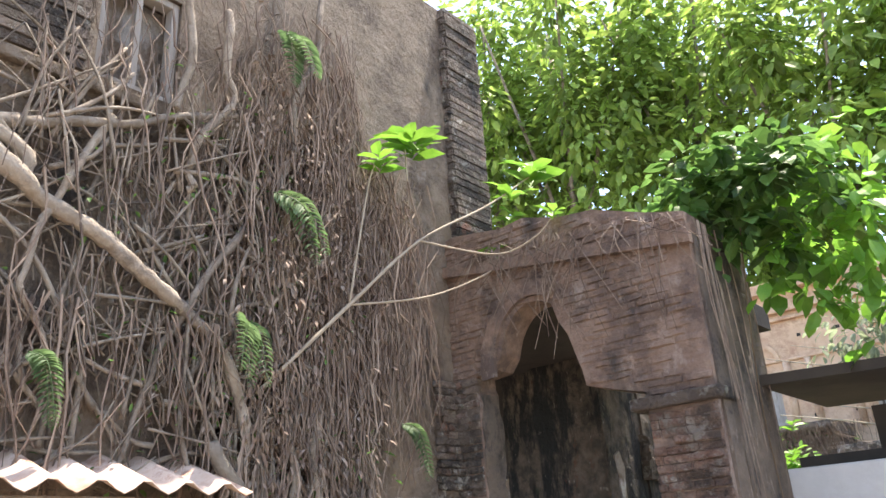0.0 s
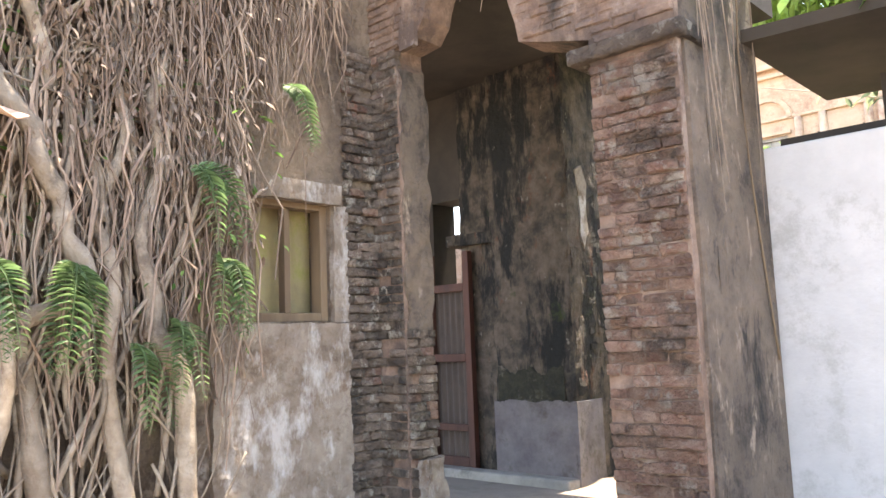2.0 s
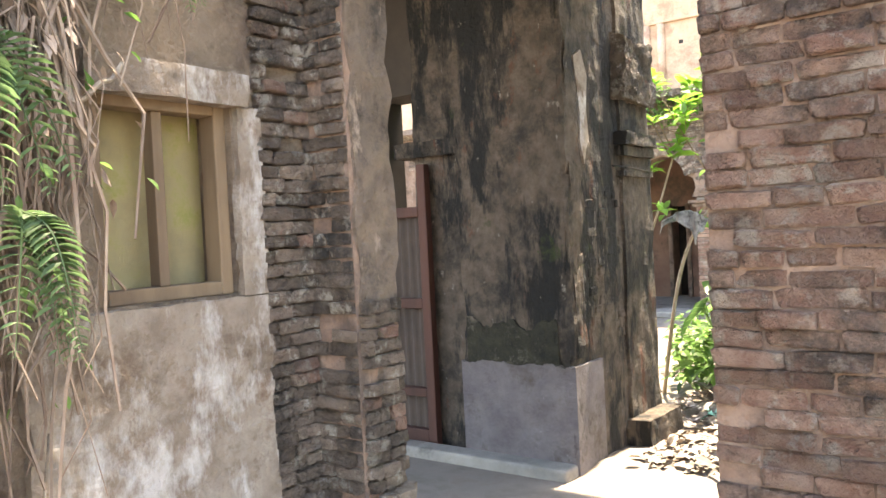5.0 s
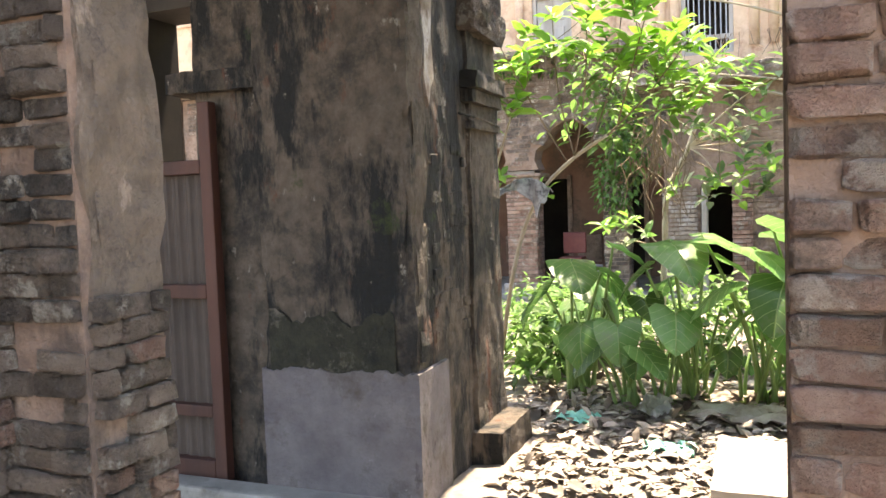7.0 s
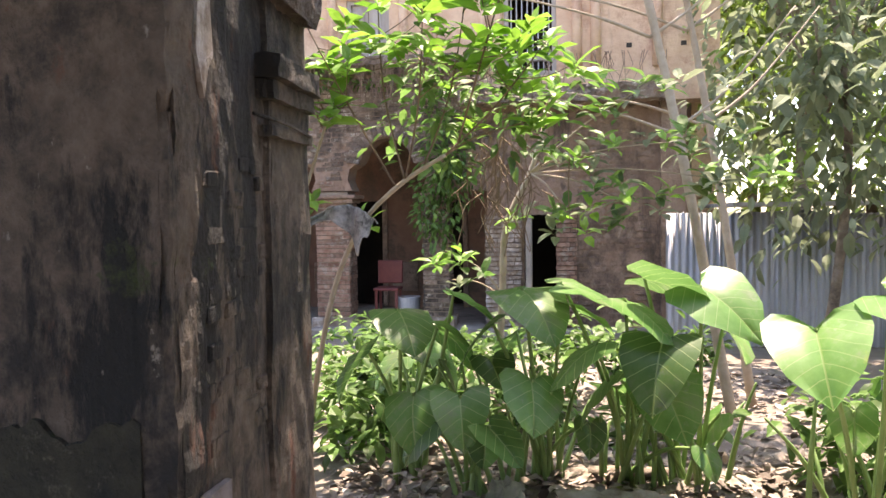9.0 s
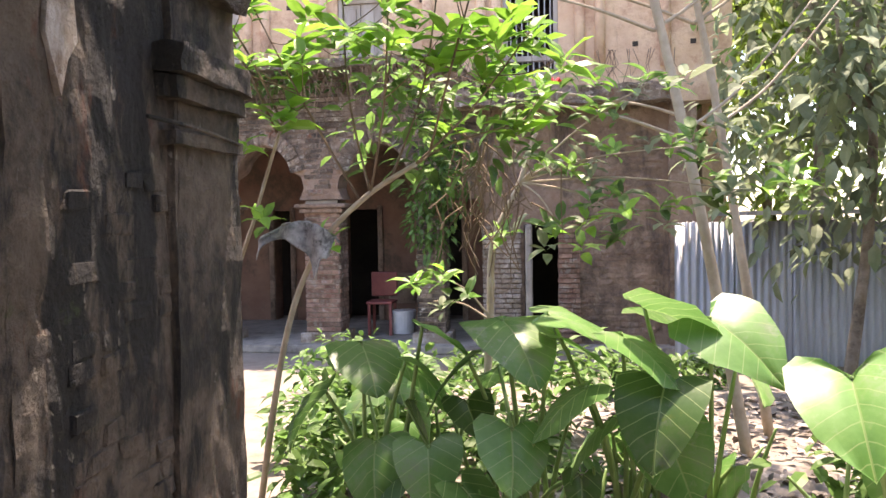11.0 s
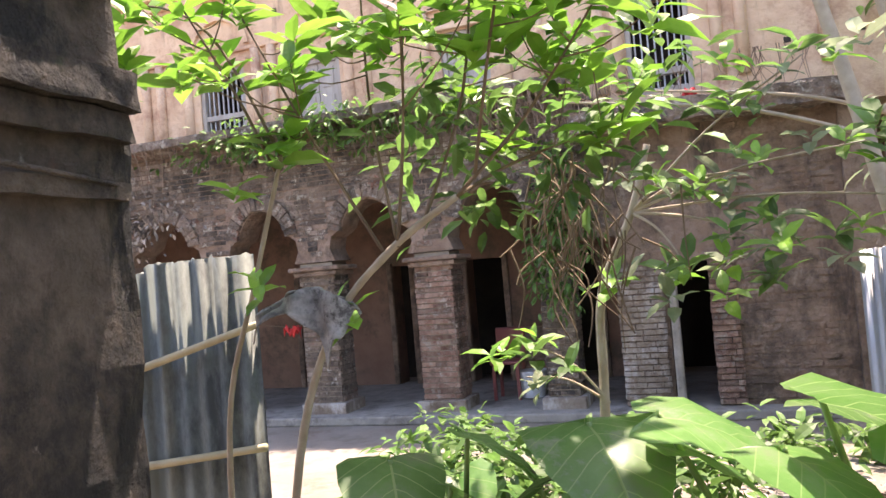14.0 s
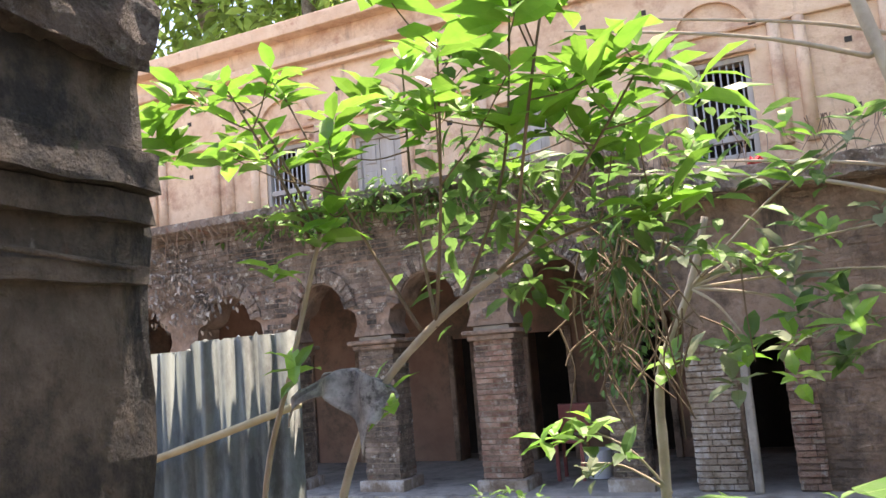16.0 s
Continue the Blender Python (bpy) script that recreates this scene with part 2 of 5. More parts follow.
def rough_box(x0, x1, y0, y1, z0, z1, amp=0.012, cuts=30):
    """A worn block: faces cut fine and pushed about by noise, corners chipped."""
    bm = box(x0, x1, y0, y1, z0, z1)
    bmesh.ops.subdivide_edges(bm, edges=bm.edges[:], cuts=cuts, use_grid_fill=True)
    mid = Vector(((x0 + x1) / 2, (y0 + y1) / 2, 0))
    for v in bm.verts:
        p = v.co.copy()
        corner = min(abs(p.x - x0), abs(p.x - x1)) < 0.03 and min(abs(p.y - y0), abs(p.y - y1)) < 0.03
        v.co += noise.noise_vector(p * 5) * amp * 0.7 + noise.noise_vector(p * 17) * amp * 0.5
        if corner:
            v.co += (Vector((mid.x, mid.y, p.z)) - p).normalized() * max(0, noise.noise(p * 7 + Vector((3, 1, 5)))) * amp * 2.5
    return bm


def profile(points, lo, hi, axis="y", bm=None):
    """A flat outline pulled out along an axis: (x, z) along y, or (y, z) along x."""
    own = bm or bmesh.new()
    make = (lambda p, d: (p[0], d, p[1])) if axis == "y" else (lambda p, d: (d, p[0], p[1]))
    a = [own.verts.new(make(p, lo)) for p in points]
    b = [own.verts.new(make(p, hi)) for p in points]
    own.faces.new(a)
    own.faces.new(list(reversed(b)))
    k = len(points)
    for i in range(k):
        own.faces.new((a[i], b[i], b[(i + 1) % k], a[(i + 1) % k]))
    return own


def empty(name, label, category, group="", kind=""):
    return tagged(new(name), label, category, group, kind)


def smooth_path(points, steps=6):
    pts = [Vector(p) for p in points]
    if len(pts) == 2:
        return [pts[0].lerp(pts[1], i / steps) for i in range(steps + 1)]
    out = []
    for i in range(len(pts) - 1):
        p0, p1, p2, p3 = pts[max(i - 1, 0)], pts[i], pts[i + 1], pts[min(i + 2, len(pts) - 1)]
        for s in range(steps):
            t = s / steps
            out.append(0.5 * ((2 * p1) + (p2 - p0) * t + (2 * p0 - 5 * p1 + 4 * p2 - p3) * t * t + (3 * p1 - p0 - 3 * p2 + p3) * t ** 3))
    return out + [pts[-1]]


def tube_data(path, r0, r1, sides=6, wobble=0.0):
    verts, faces = [], []
    n = len(path)
    for i, p in enumerate(path):
        d = (path[min(i + 1, n - 1)] - path[max(i - 1, 0)])
        d = d.normalized() if d.length > 1e-6 else Vector((0, 0, 1))
        a = d.cross(Vector((0.31, 0.2, 0.93))).normalized()
        b = d.cross(a)
        r = r0 + (r1 - r0) * i / (n - 1)
        r *= 1 + random.uniform(-wobble, wobble)
        for k in range(sides):
            q = 2 * math.pi * k / sides
            verts.append(p + a * (r * math.cos(q)) + b * (r * math.sin(q)))
    for i in range(n - 1):
        for k in range(sides):
            k2 = (k + 1) % sides
            faces.append((i * sides + k, i * sides + k2, (i + 1) * sides + k2, (i + 1) * sides + k))
    faces.append(tuple(range(sides - 1, -1, -1)))
    faces.append(tuple((n - 1) * sides + k for k in range(sides)))
    return verts, faces


def tube(name, points, r0, r1, material, parent=None, sides=8, wobble=0.08, label="", steps=6):
    v, f = tube_data(smooth_path(points, steps), r0, r1, sides, wobble)
    return mesh_object(name, v, f, material, parent, label, True)


def merge(pieces):
    verts, faces = [], []
    for v, f in pieces:
        k = len(verts)
        verts += v
        faces += [tuple(i + k for i in q) for q in f]
    return verts, faces


LEAF_SHAPE = [(0, 0, 0), (0.3, 0.2, 0.05), (0.3, -0.2, 0.05), (0.34, 0, 0), (0.68, 0.19, -0.01), (0.68, -0.19, -0.01), (0.7, 0, -0.06), (1.0, 0, -0.2)]
LEAF_FACES = [(0, 3, 1), (0, 2, 3), (3, 6, 4, 1), (2, 5, 6, 3), (6, 7, 4), (5, 7, 6)]


def leaf_cloud(places, outs, sizes, width=1.0):
    """Folded leaves, each from a place towards an outward way."""
    verts, faces = [], []
    for p, d, s in zip(places, outs, sizes):
        d = Vector(d).normalized()
        side = d.cross(Vector((random.uniform(-0.5, 0.5), random.uniform(-0.5, 0.5), 1))).normalized()
        up = side.cross(d)
        k = len(verts)
        for x, y, z in LEAF_SHAPE:
            verts.append(Vector(p) + d * (x * s) + side * (y * s * width) + up * (z * s))
        faces += [tuple(i + k for i in q) for q in LEAF_FACES]
    return verts, faces


def rosette(centre, way, count, size, spread=0.9):
    ps, ds, ss = [], [], []
    way = Vector(way).normalized()
    a = way.cross(Vector((0.3, 0.5, 0.1))).normalized()
    b = way.cross(a)
    start = random.random() * 6
    for k in range(count):
        q = start + k * 2.4
        d = (a * math.cos(q) + b * math.sin(q)) * spread + way * random.uniform(0.15, 0.7)
        ps.append(Vector(centre) - way * (0.012 * k))
        ds.append(d)
        ss.append(size * random.uniform(0.65, 1.15))
    return leaf_cloud(ps, ds, ss)


def blob_leaves(n, centre, radius, size, clumps=40, droop=0.3, width=1.0):
    """An uneven crown: leaves gathered in clumps, with gaps between."""
    c, r = Vector(centre), Vector(radius)
    ps, ds, ss = [], [], []
    cs = []
    for _ in range(clumps):
        v = Vector((random.gauss(0, 1), random.gauss(0, 1), random.gauss(0, 1))).normalized() * (random.random() ** 0.45)
        cs.append((Vector((c.x + v.x * r.x, c.y + v.y * r.y, c.z + v.z * r.z)), random.uniform(0.12, 0.3)))
    for _ in range(n):
        p, q = random.choice(cs)
        o = Vector((random.gauss(0, 1), random.gauss(0, 1), random.gauss(0, 1)))
        ps.append(p + Vector((o.x * r.x * q, o.y * r.y * q, o.z * r.z * q)) * 0.6)
        ds.append(Vector((o.x, o.y, o.z * 0.5 - droop)))
        ss.append(size * random.uniform(0.6, 1.3))
    return leaf_cloud(ps, ds, ss, width)


def corrugated(x0, x1, z0, z1, y, pitch=0.075, depth=0.012, ragged=0.0):
    """A standing sheet in the xz plane, 2 mm thick."""
    n = max(4, int((x1 - x0) / pitch * 6))
    verts, faces = [], []
    for side in (0, 0.003):
        for i in range(n + 1):
            x = x0 + (x1 - x0) * i / n
            yy = y + side + depth * math.sin((x - x0) / pitch * 2 * math.pi)
            top = z1 + (random.uniform(-ragged, ragged) if i % 5 == 0 else 0)
            verts += [(x, yy, z0), (x, yy, top)]
    h = 2 * (n + 1)
    for i in range(n):
        faces.append((2 * i, 2 * i + 2, 2 * i + 3, 2 * i + 1))
        faces.append((h + 2 * i, h + 2 * i + 1, h + 2 * i + 3, h + 2 * i + 2))
        faces.append((2 * i + 1, 2 * i + 3, h + 2 * i + 3, h + 2 * i + 1))
    return verts, faces


def arc(cx, cz, rx, rz, a0, a1, n):
    return [(cx + rx * math.cos(radians(a0 + (a1 - a0) * i / n)), cz + rz * math.sin(radians(a0 + (a1 - a0) * i / n))) for i in range(n + 1)]


def coursed(x0, x1, y0, y1, z0, z1, course=0.058, gap=0.012, lengths=(0.13, 0.24)):
    """Rough brick courses round a pier, joined: bricks on the four faces with recessed joints."""
    bm = bmesh.new()
    z, odd = z0, 0
    while z < z1 - 0.02:
        h = min(course, z1 - z) - gap
        x = x0
        while x < x1 - 0.03:
            w = min(random.uniform(*lengths), x1 - x)
            j = random.uniform(-0.012, 0.014)
            box(x + 0.004, x + w - 0.004, y0 - j, y1 + j, z, z + h, 0, bm)
            x += w
        for e in (x0, x1):
            j = random.uniform(0, 0.012)
            box(e - j if e == x0 else e - 0.05, e + 0.05 if e == x0 else e + j, y0 + 0.02, y1 - 0.02, z, z + h, 0, bm)
        z += course
    return bm


# ---- ground ----
bm = bmesh.new()
bmesh.ops.create_grid(bm, x_segments=10, y_segments=10, size=400)
ground = tagged(part("ground", bm, GROUND), "dusty bare earth ground with leaf dirt", "ground", kind="structure")
bm = bmesh.new()
bmesh.ops.create_grid(bm, x_segments=120, y_segments=120, size=1)
for v in bm.verts:
    x, y = v.co.x * 3.6 - 1.0, v.co.y * 3.4 + 9.2
    edge = min(1, 4 * (1 - max(abs(v.co.x), abs(v.co.y))))
    v.co = (x, y, 0.005 + edge * max(0, 0.03 + 0.05 * noise.noise((x * 1.3, y * 1.3, 0)) + 0.02 * noise.noise((x * 5, y * 5, 2))))
tagged(part("courtyard_soil", bm, GROUND, None, smooth=True), "uneven dusty soil of the courtyard", "ground", kind="structure")

# ---- gate ----
gate = [(-4.2, 0), (-4.2, 4.15), (-3.9, 4.18), (-3.44, 4.1), (-3.2, 4.12), (-2.9, 4.02), (-2.6, 3.98), (-2.2, 3.82), (-1.93, 3.74), (-1.93, 0), (-2.39, 0), (-2.39, 2.62), (-2.62, 2.68), (-2.82, 2.74), (-2.84, 2.85), (-2.88, 2.98), (-2.92, 3.12), (-2.99, 3.24), (-3.03, 3.38)]
gate += arc(-3.2, 2.98, 0.33, 0.46, 65, 165, 10)[1:] + [(-3.6, 3.0), (-3.78, 2.98), (-3.78, 2.9), (-3.76, 2.86), (-3.76, 0)]
wall_gate = tagged(part("wall_gate", profile(gate, 4.36, 4.6), GATE), "ruined brick gate wall with a broken cusped arch", "wall", kind="structure")
part("label_course", profile([(-4.2, 3.86), (-4.2, 3.95), (-1.9, 3.58), (-1.9, 3.5)], 4.30, 4.358), GATE, wall_gate, "worn brick moulding over the arch")
part("side_pier", profile([(-2.2, 0), (-2.2, 3.7), (-1.918, 3.66), (-1.918, 0)], 4.603, 5.28), GATE_SIDE, wall_gate, "dark plastered return of the gate")
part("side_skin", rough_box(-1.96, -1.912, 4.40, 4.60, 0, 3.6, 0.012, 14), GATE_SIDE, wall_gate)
part("impost", box(-2.5, -1.88, 4.31, 4.64, 2.5, 2.58, 0.015), BRICK_DARK, wall_gate, "cracked stone impost")
part("arch_ring", profile(arc(-3.2, 2.98, 0.50, 0.62, 60, 185, 12) + arc(-3.2, 2.98, 0.37, 0.50, 185, 60, 12), 4.325, 4.358), GATE, wall_gate, "crumbling plaster arch ring")
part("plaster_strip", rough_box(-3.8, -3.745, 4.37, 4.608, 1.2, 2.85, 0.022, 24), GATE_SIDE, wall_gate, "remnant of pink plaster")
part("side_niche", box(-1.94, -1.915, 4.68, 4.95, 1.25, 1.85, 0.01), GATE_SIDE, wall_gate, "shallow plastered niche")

# ---- root house ----
wall_house = empty("wall_house", "tall damp brick house wall overgrown with fig roots", "wall", kind="structure")
bm = bmesh.new()
for y0, y1, z0, z1 in ((-6, 1.32, 0, 6.6), (1.32, 2.06, 0, 1.17), (1.32, 2.06, 1.86, 4.42), (1.32, 1.84, 5.2, 6.6), (1.84, 2.06, 4.42, 6.6), (2.06, 3.46, 0, 6.6), (3.46, 4.0, 0, 1.30), (3.46, 4.0, 2.0, 6.6), (4.0, 4.58, 0, 4.1), (4.0, 4.9, 4.1, 6.6)):
    box(-4.6, -4.0, y0, y1, z0, z1, 0, bm)
part("house_wall", bm, HOUSE, wall_house)
part("corner_pier", coursed(-4.5, -3.93, 4.45, 4.95, 4.1, 6.6, 0.07), BRICK_DARK, wall_house, "bare brick corner")
part("limewash_band", rough_box(-4.0, -3.968, 3.2, 4.12, 0.0, 1.29, 0.014, 24), LIME, wall_house, "peeling limewash dado")
part("limewash_jamb", rough_box(-4.0, -3.965, 4.0, 4.12, 1.295, 1.98, 0.014, 14), LIME, wall_house)
part("moulding", box(-4.0, -3.94, 0.2, 2.9, 4.28, 4.36, 0.015), HOUSE, wall_house)
part("upper_brick_patch", coursed(-4.2, -3.985, -0.6, 1.28, 4.4, 5.9, 0.07), BRICK_DARK, wall_house)


def shuttered_window(name, y0, y1, z0, z1, x, backing, frame_mat, label, bars):
    w = empty(name, label, "window", kind="structure")
    part("backing", box(x - 0.25, x - 0.2, y0, y1, z0, z1), backing, w)
    for a, b, c, d in ((y0, y0 + 0.05, z0, z1), (y1 - 0.05, y1, z0, z1), (y0 + 0.05, y1 - 0.05, z0, z0 + 0.05), (y0 + 0.05, y1 - 0.05, z1 - 0.05, z1)):
        part("window_frame", box(x - 0.12, x - 0.03, a, b, c, d, 0.006), frame_mat, w)
    for k in range(bars):
        y = y0 + (y1 - y0) * (k + 1) / (bars + 1)
        part("mullion", box(x - 0.11, x - 0.05, y - 0.02, y + 0.02, z0 + 0.05, z1 - 0.05, 0.004), frame_mat, w)
    return w


MESHGREEN = mat("green_screen", (0.09, 0.13, 0.09), (0.13, 0.17, 0.11), 6, 0.8, 0.3, 200)
SCREEN_TAN = mat("rusty_wire_screen", (0.20, 0.16, 0.09), (0.30, 0.25, 0.12), 3, 0.8, 0.6, 220, (0.20, 0.20, 0.05), 0.3, 3)
shuttered_window("window_1", 1.32, 2.06, 1.17, 1.86, -4.0, MESHGREEN, BROWN_WOOD, "screened ground floor window with a yellowish wooden frame", 3)
shuttered_window("window_2", 3.46, 4.0, 1.30, 2.0, -4.0, SCREEN_TAN, BROWN_WOOD, "wire-screened window with brown wooden posts", 1)
shuttered_window("window_3", 1.32, 1.84, 4.42, 5.2, -4.0, LIME, PALE_WOOD, "closed grey wooden shutter window upstairs", 1)
part("lintel", rough_box(-4.02, -3.94, 3.42, 4.05, 1.98, 2.1, 0.01, 12), LIME, wall_house, "pale plaster lintel")

# ---- side wall with the lean-to ----
tagged(part("wall_side", box(-1.96, 4.5, 5.3, 5.5, 0, 2.12, 0.012), WHITE), "white painted yard wall beside the gate", "wall", kind="structure")
# roof, wall and beam carry the shed's shade in their colour
lean = empty("lean_to_roof", "sheet-roofed shed behind the white wall, coloured dark for shade", "shed")
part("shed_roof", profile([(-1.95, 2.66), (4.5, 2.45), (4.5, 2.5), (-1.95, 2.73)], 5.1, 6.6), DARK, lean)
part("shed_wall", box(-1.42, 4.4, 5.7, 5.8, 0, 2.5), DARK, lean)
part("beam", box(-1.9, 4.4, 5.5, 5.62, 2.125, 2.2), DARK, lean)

# ---- inner pier and passage ----
def ragged_block(x0, x1, y0, y1, z0, z1, ragged, step):
    """A coat of plaster or mould with a broken upper edge."""
    n = int((x1 - x0) / step)
    top = [(x0 + (x1 - x0) * i / n, z1 + ragged * (noise.noise((i * 0.13, z1 * 9, 1)) + 0.6 * noise.noise((i * 0.5, z1 * 9, 4)))) for i in range(n + 1)]
    return profile([(x0, z0)] + top + [(x1, z0)], y0, y1)



inner = empty("wall_inner", "mouldy plastered pier, darkened for shade, with a lilac dado and moulded base", "wall", kind="structure")
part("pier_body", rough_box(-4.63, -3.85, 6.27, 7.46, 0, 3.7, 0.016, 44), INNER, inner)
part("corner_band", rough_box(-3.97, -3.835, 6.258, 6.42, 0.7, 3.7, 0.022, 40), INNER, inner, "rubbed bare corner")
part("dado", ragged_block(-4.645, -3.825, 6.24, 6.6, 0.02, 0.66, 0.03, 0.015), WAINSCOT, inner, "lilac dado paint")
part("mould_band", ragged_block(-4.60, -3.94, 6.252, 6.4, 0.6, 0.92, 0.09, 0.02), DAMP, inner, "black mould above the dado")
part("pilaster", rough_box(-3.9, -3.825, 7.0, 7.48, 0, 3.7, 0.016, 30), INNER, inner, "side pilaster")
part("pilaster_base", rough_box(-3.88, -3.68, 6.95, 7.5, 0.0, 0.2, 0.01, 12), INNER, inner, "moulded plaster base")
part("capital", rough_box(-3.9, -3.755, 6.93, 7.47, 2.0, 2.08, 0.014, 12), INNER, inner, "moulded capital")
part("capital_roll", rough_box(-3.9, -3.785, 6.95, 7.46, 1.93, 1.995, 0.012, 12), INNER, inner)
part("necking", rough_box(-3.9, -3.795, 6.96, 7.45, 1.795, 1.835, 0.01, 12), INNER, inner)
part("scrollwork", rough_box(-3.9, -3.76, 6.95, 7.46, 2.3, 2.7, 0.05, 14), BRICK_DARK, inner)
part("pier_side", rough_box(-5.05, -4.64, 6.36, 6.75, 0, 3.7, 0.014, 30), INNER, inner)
part("cornice", rough_box(-5.18, -4.62, 6.30, 6.6, 2.0, 2.1, 0.014, 14), INNER, inner, "worn cornice")
part("plinth_step", box(-5.3, -3.84, 6.1, 6.26, 0.0, 0.09, 0.02), CONCRETE, inner, "worn plinth step")
part("paint_patch", profile([(6.40, 2.5), (6.46, 2.15), (6.44, 2.0), (6.49, 1.86), (6.52, 1.95), (6.56, 2.0), (6.54, 2.2), (6.57, 2.4), (6.5, 2.55)], -3.86, -3.833, "x"), LIME, inner, "flake of pale paint")
# passage walls take the painted interior shade as their colour
tagged(part("wall_passage", box(-7.5, -5.42, 6.4, 6.7, 0, 3.7), DARK), "passage wall with its shade put in the colour", "wall", kind="structure")
tagged(part("wall_passage_head", box(-5.42, -5.05, 6.4, 6.7, 2.45, 3.7), DARK), "wall over the doorway, coloured as shade", "wall", kind="structure")
tagged(part("wall_far_room", box(-7.5, -7.3, 4.9, 6.4, 0, 3.7), DARK), "end wall of the passage, shade painted in", "wall", kind="structure")
# ceiling slab added to keep sky light off the pier and floor
tagged(part("ceiling_passage", box(-7.5, -2.35, 4.62, 6.9, 3.45, 3.65), DARK), "added passage ceiling that shades the pier", "ceiling", kind="structure")
tagged(part("floor_passage", box(-7.4, -3.3, 4.3, 6.3, 0.005, 0.02), GROUND), "dusty grey cement passage floor", "floor", kind="structure")
door = empty("plank_door", "dark red wooden door with corrugated panels, ajar", "door")
for x0, x1, z0, z1 in ((-4.98, -4.91, 0.06, 1.95), (-5.42, -5.36, 0.06, 1.95), (-5.36, -4.98, 0.06, 0.16), (-5.36, -4.98, 0.98, 1.05), (-5.36, -4.98, 1.6, 1.67), (-5.36, -4.98, 0.38, 0.44)):
    part("rail" if z1 - z0 < 0.2 else "stile", box(x0, x1, 6.28, 6.34, z0, z1, 0.006), WOOD, door)
v, f = corrugated(-5.36, -4.98, 0.1, 1.62, 6.33, 0.07, 0.008)
mesh_object("sheet_panel", v, f, mat("brown_sheet", (0.045, 0.032, 0.026), (0.075, 0.053, 0.042), 3, 0.7, 0.2, 20), door)

# ---- courtyard house ----
arcade = empty("wall_arcade", "ruined brick veranda arcade with cusped arches", "wall", kind="structure")
outline = [(-11.5, 1.85), (-11.5, 3.3), (-3.9, 3.3), (-3.9, 2.86), (-1.5, 2.86), (-1.5, 0.1), (-2.74, 0.1), (-2.74, 1.5), (-3.14, 1.5), (-3.14, 0.1), (-3.6, 0.1), (-3.6, 1.82), (-4.1, 1.82)]
for right, left in ((-4.42, -5.32), (-5.86, -6.76), (-7.29, -8.12), (-8.64, -9.56), (-10.1, -11.0)):
    c, r = (right + left) / 2, (right - left) / 2
    outline += [(right, 1.84), (right + 0.06, 1.98), (right + 0.03, 2.12), (right - 0.07, 2.18)]
    outline += arc(c, 2.1, r * 0.78, 0.4, 18, 162, 8)
    outline += [(left + 0.07, 2.18), (left - 0.03, 2.12), (left - 0.06, 1.98), (left, 1.84)]
part("arcade_wall", profile(outline, 14.05, 14.45), VERANDA, arcade)
for right, left in ((-4.42, -5.32), (-5.86, -6.76), (-7.29, -8.12), (-8.64, -9.56)):
    c, r = (right + left) / 2, (right - left) / 2
    ring = bmesh.new()
    for k in range(17):
        q0, q1 = radians(10 + k * 9.5), radians(10 + k * 9.5 + 8.2)
        pts = [(c + (r * 0.80) * math.cos(q0), 2.1 + 0.42 * math.sin(q0)), (c + (r * 0.80 + 0.16) * math.cos(q0), 2.1 + 0.58 * math.sin(q0)), (c + (r * 0.80 + 0.16) * math.cos(q1), 2.1 + 0.58 * math.sin(q1)), (c + (r * 0.80) * math.cos(q1), 2.1 + 0.42 * math.sin(q1))]
        profile(pts, 14.02 - random.uniform(0, 0.02), 14.1, "y", ring)
    tagged(part("voussoirs", ring, BRICK_DARK, arcade), kind="stuff")
for i, (x0, x1) in enumerate(((-4.42, -4.08), (-5.81, -5.37), (-7.25, -6.8), (-8.6, -8.16), (-10.06, -9.6))):
    p = part("pillar", coursed(x0, x1, 14.06, 14.44, 0.12, 1.72), BRICK if i == 1 else BRICK_DARK, arcade, "eroded brick pillar")
    part("pillar_core", box(x0 + 0.015, x1 - 0.015, 14.075, 14.425, 0.1, 1.83), MORTAR, p)
    part("capital", box(x0 - 0.1, x1 + 0.1, 13.98, 14.5, 1.74, 1.79, 0.015), VERANDA, p)
    part("capital_fillet", box(x0 - 0.05, x1 + 0.05, 14.02, 14.47, 1.68, 1.735, 0.01), VERANDA, p)
    part("base_block", box(x0 - 0.06, x1 + 0.06, 14.0, 14.5, 0.08, 0.22, 0.015), LIME, p)
part("brick_jamb", coursed(-3.62, -3.18, 14.02, 14.3, 0.12, 1.5), LIME, arcade, "whitened brick jamb")
part("door_jamb", coursed(-2.74, -2.5, 14.0, 14.2, 0.12, 1.55), BRICK, arcade)
part("pipe", box(-3.12, -3.04, 13.9, 14.02, 0.1, 1.5, 0.02), CONCRETE, arcade)
bm = coursed(-11.4, -3.7, 14.035, 14.2, 2.72, 3.26, 0.06, 0.014, (0.16, 0.28))
tagged(part("frieze_bricks", bm, BRICK_DARK, arcade), kind="stuff")
tagged(part("slab_edge", profile([(13.7, 3.36), (13.7, 3.46), (15.3, 3.5), (15.3, 3.3), (13.95, 3.3)], -11.6, -3.9, "x"), BRICK_DARK), "crumbling veranda roof slab edge", "roof", kind="structure")
tagged(part("slab_edge", rough_box(-3.9, -1.4, 13.65, 15.1, 2.84, 3.03, 0.05, 30), BRICK_DARK), "sagging broken end of the veranda roof slab", "roof", kind="structure")
tagged(part("floor_veranda", box(-11.6, -1.3, 13.8, 16.4, 0.0, 0.1, 0.02), CONCRETE), "grey cement veranda floor", "floor", kind="structure")
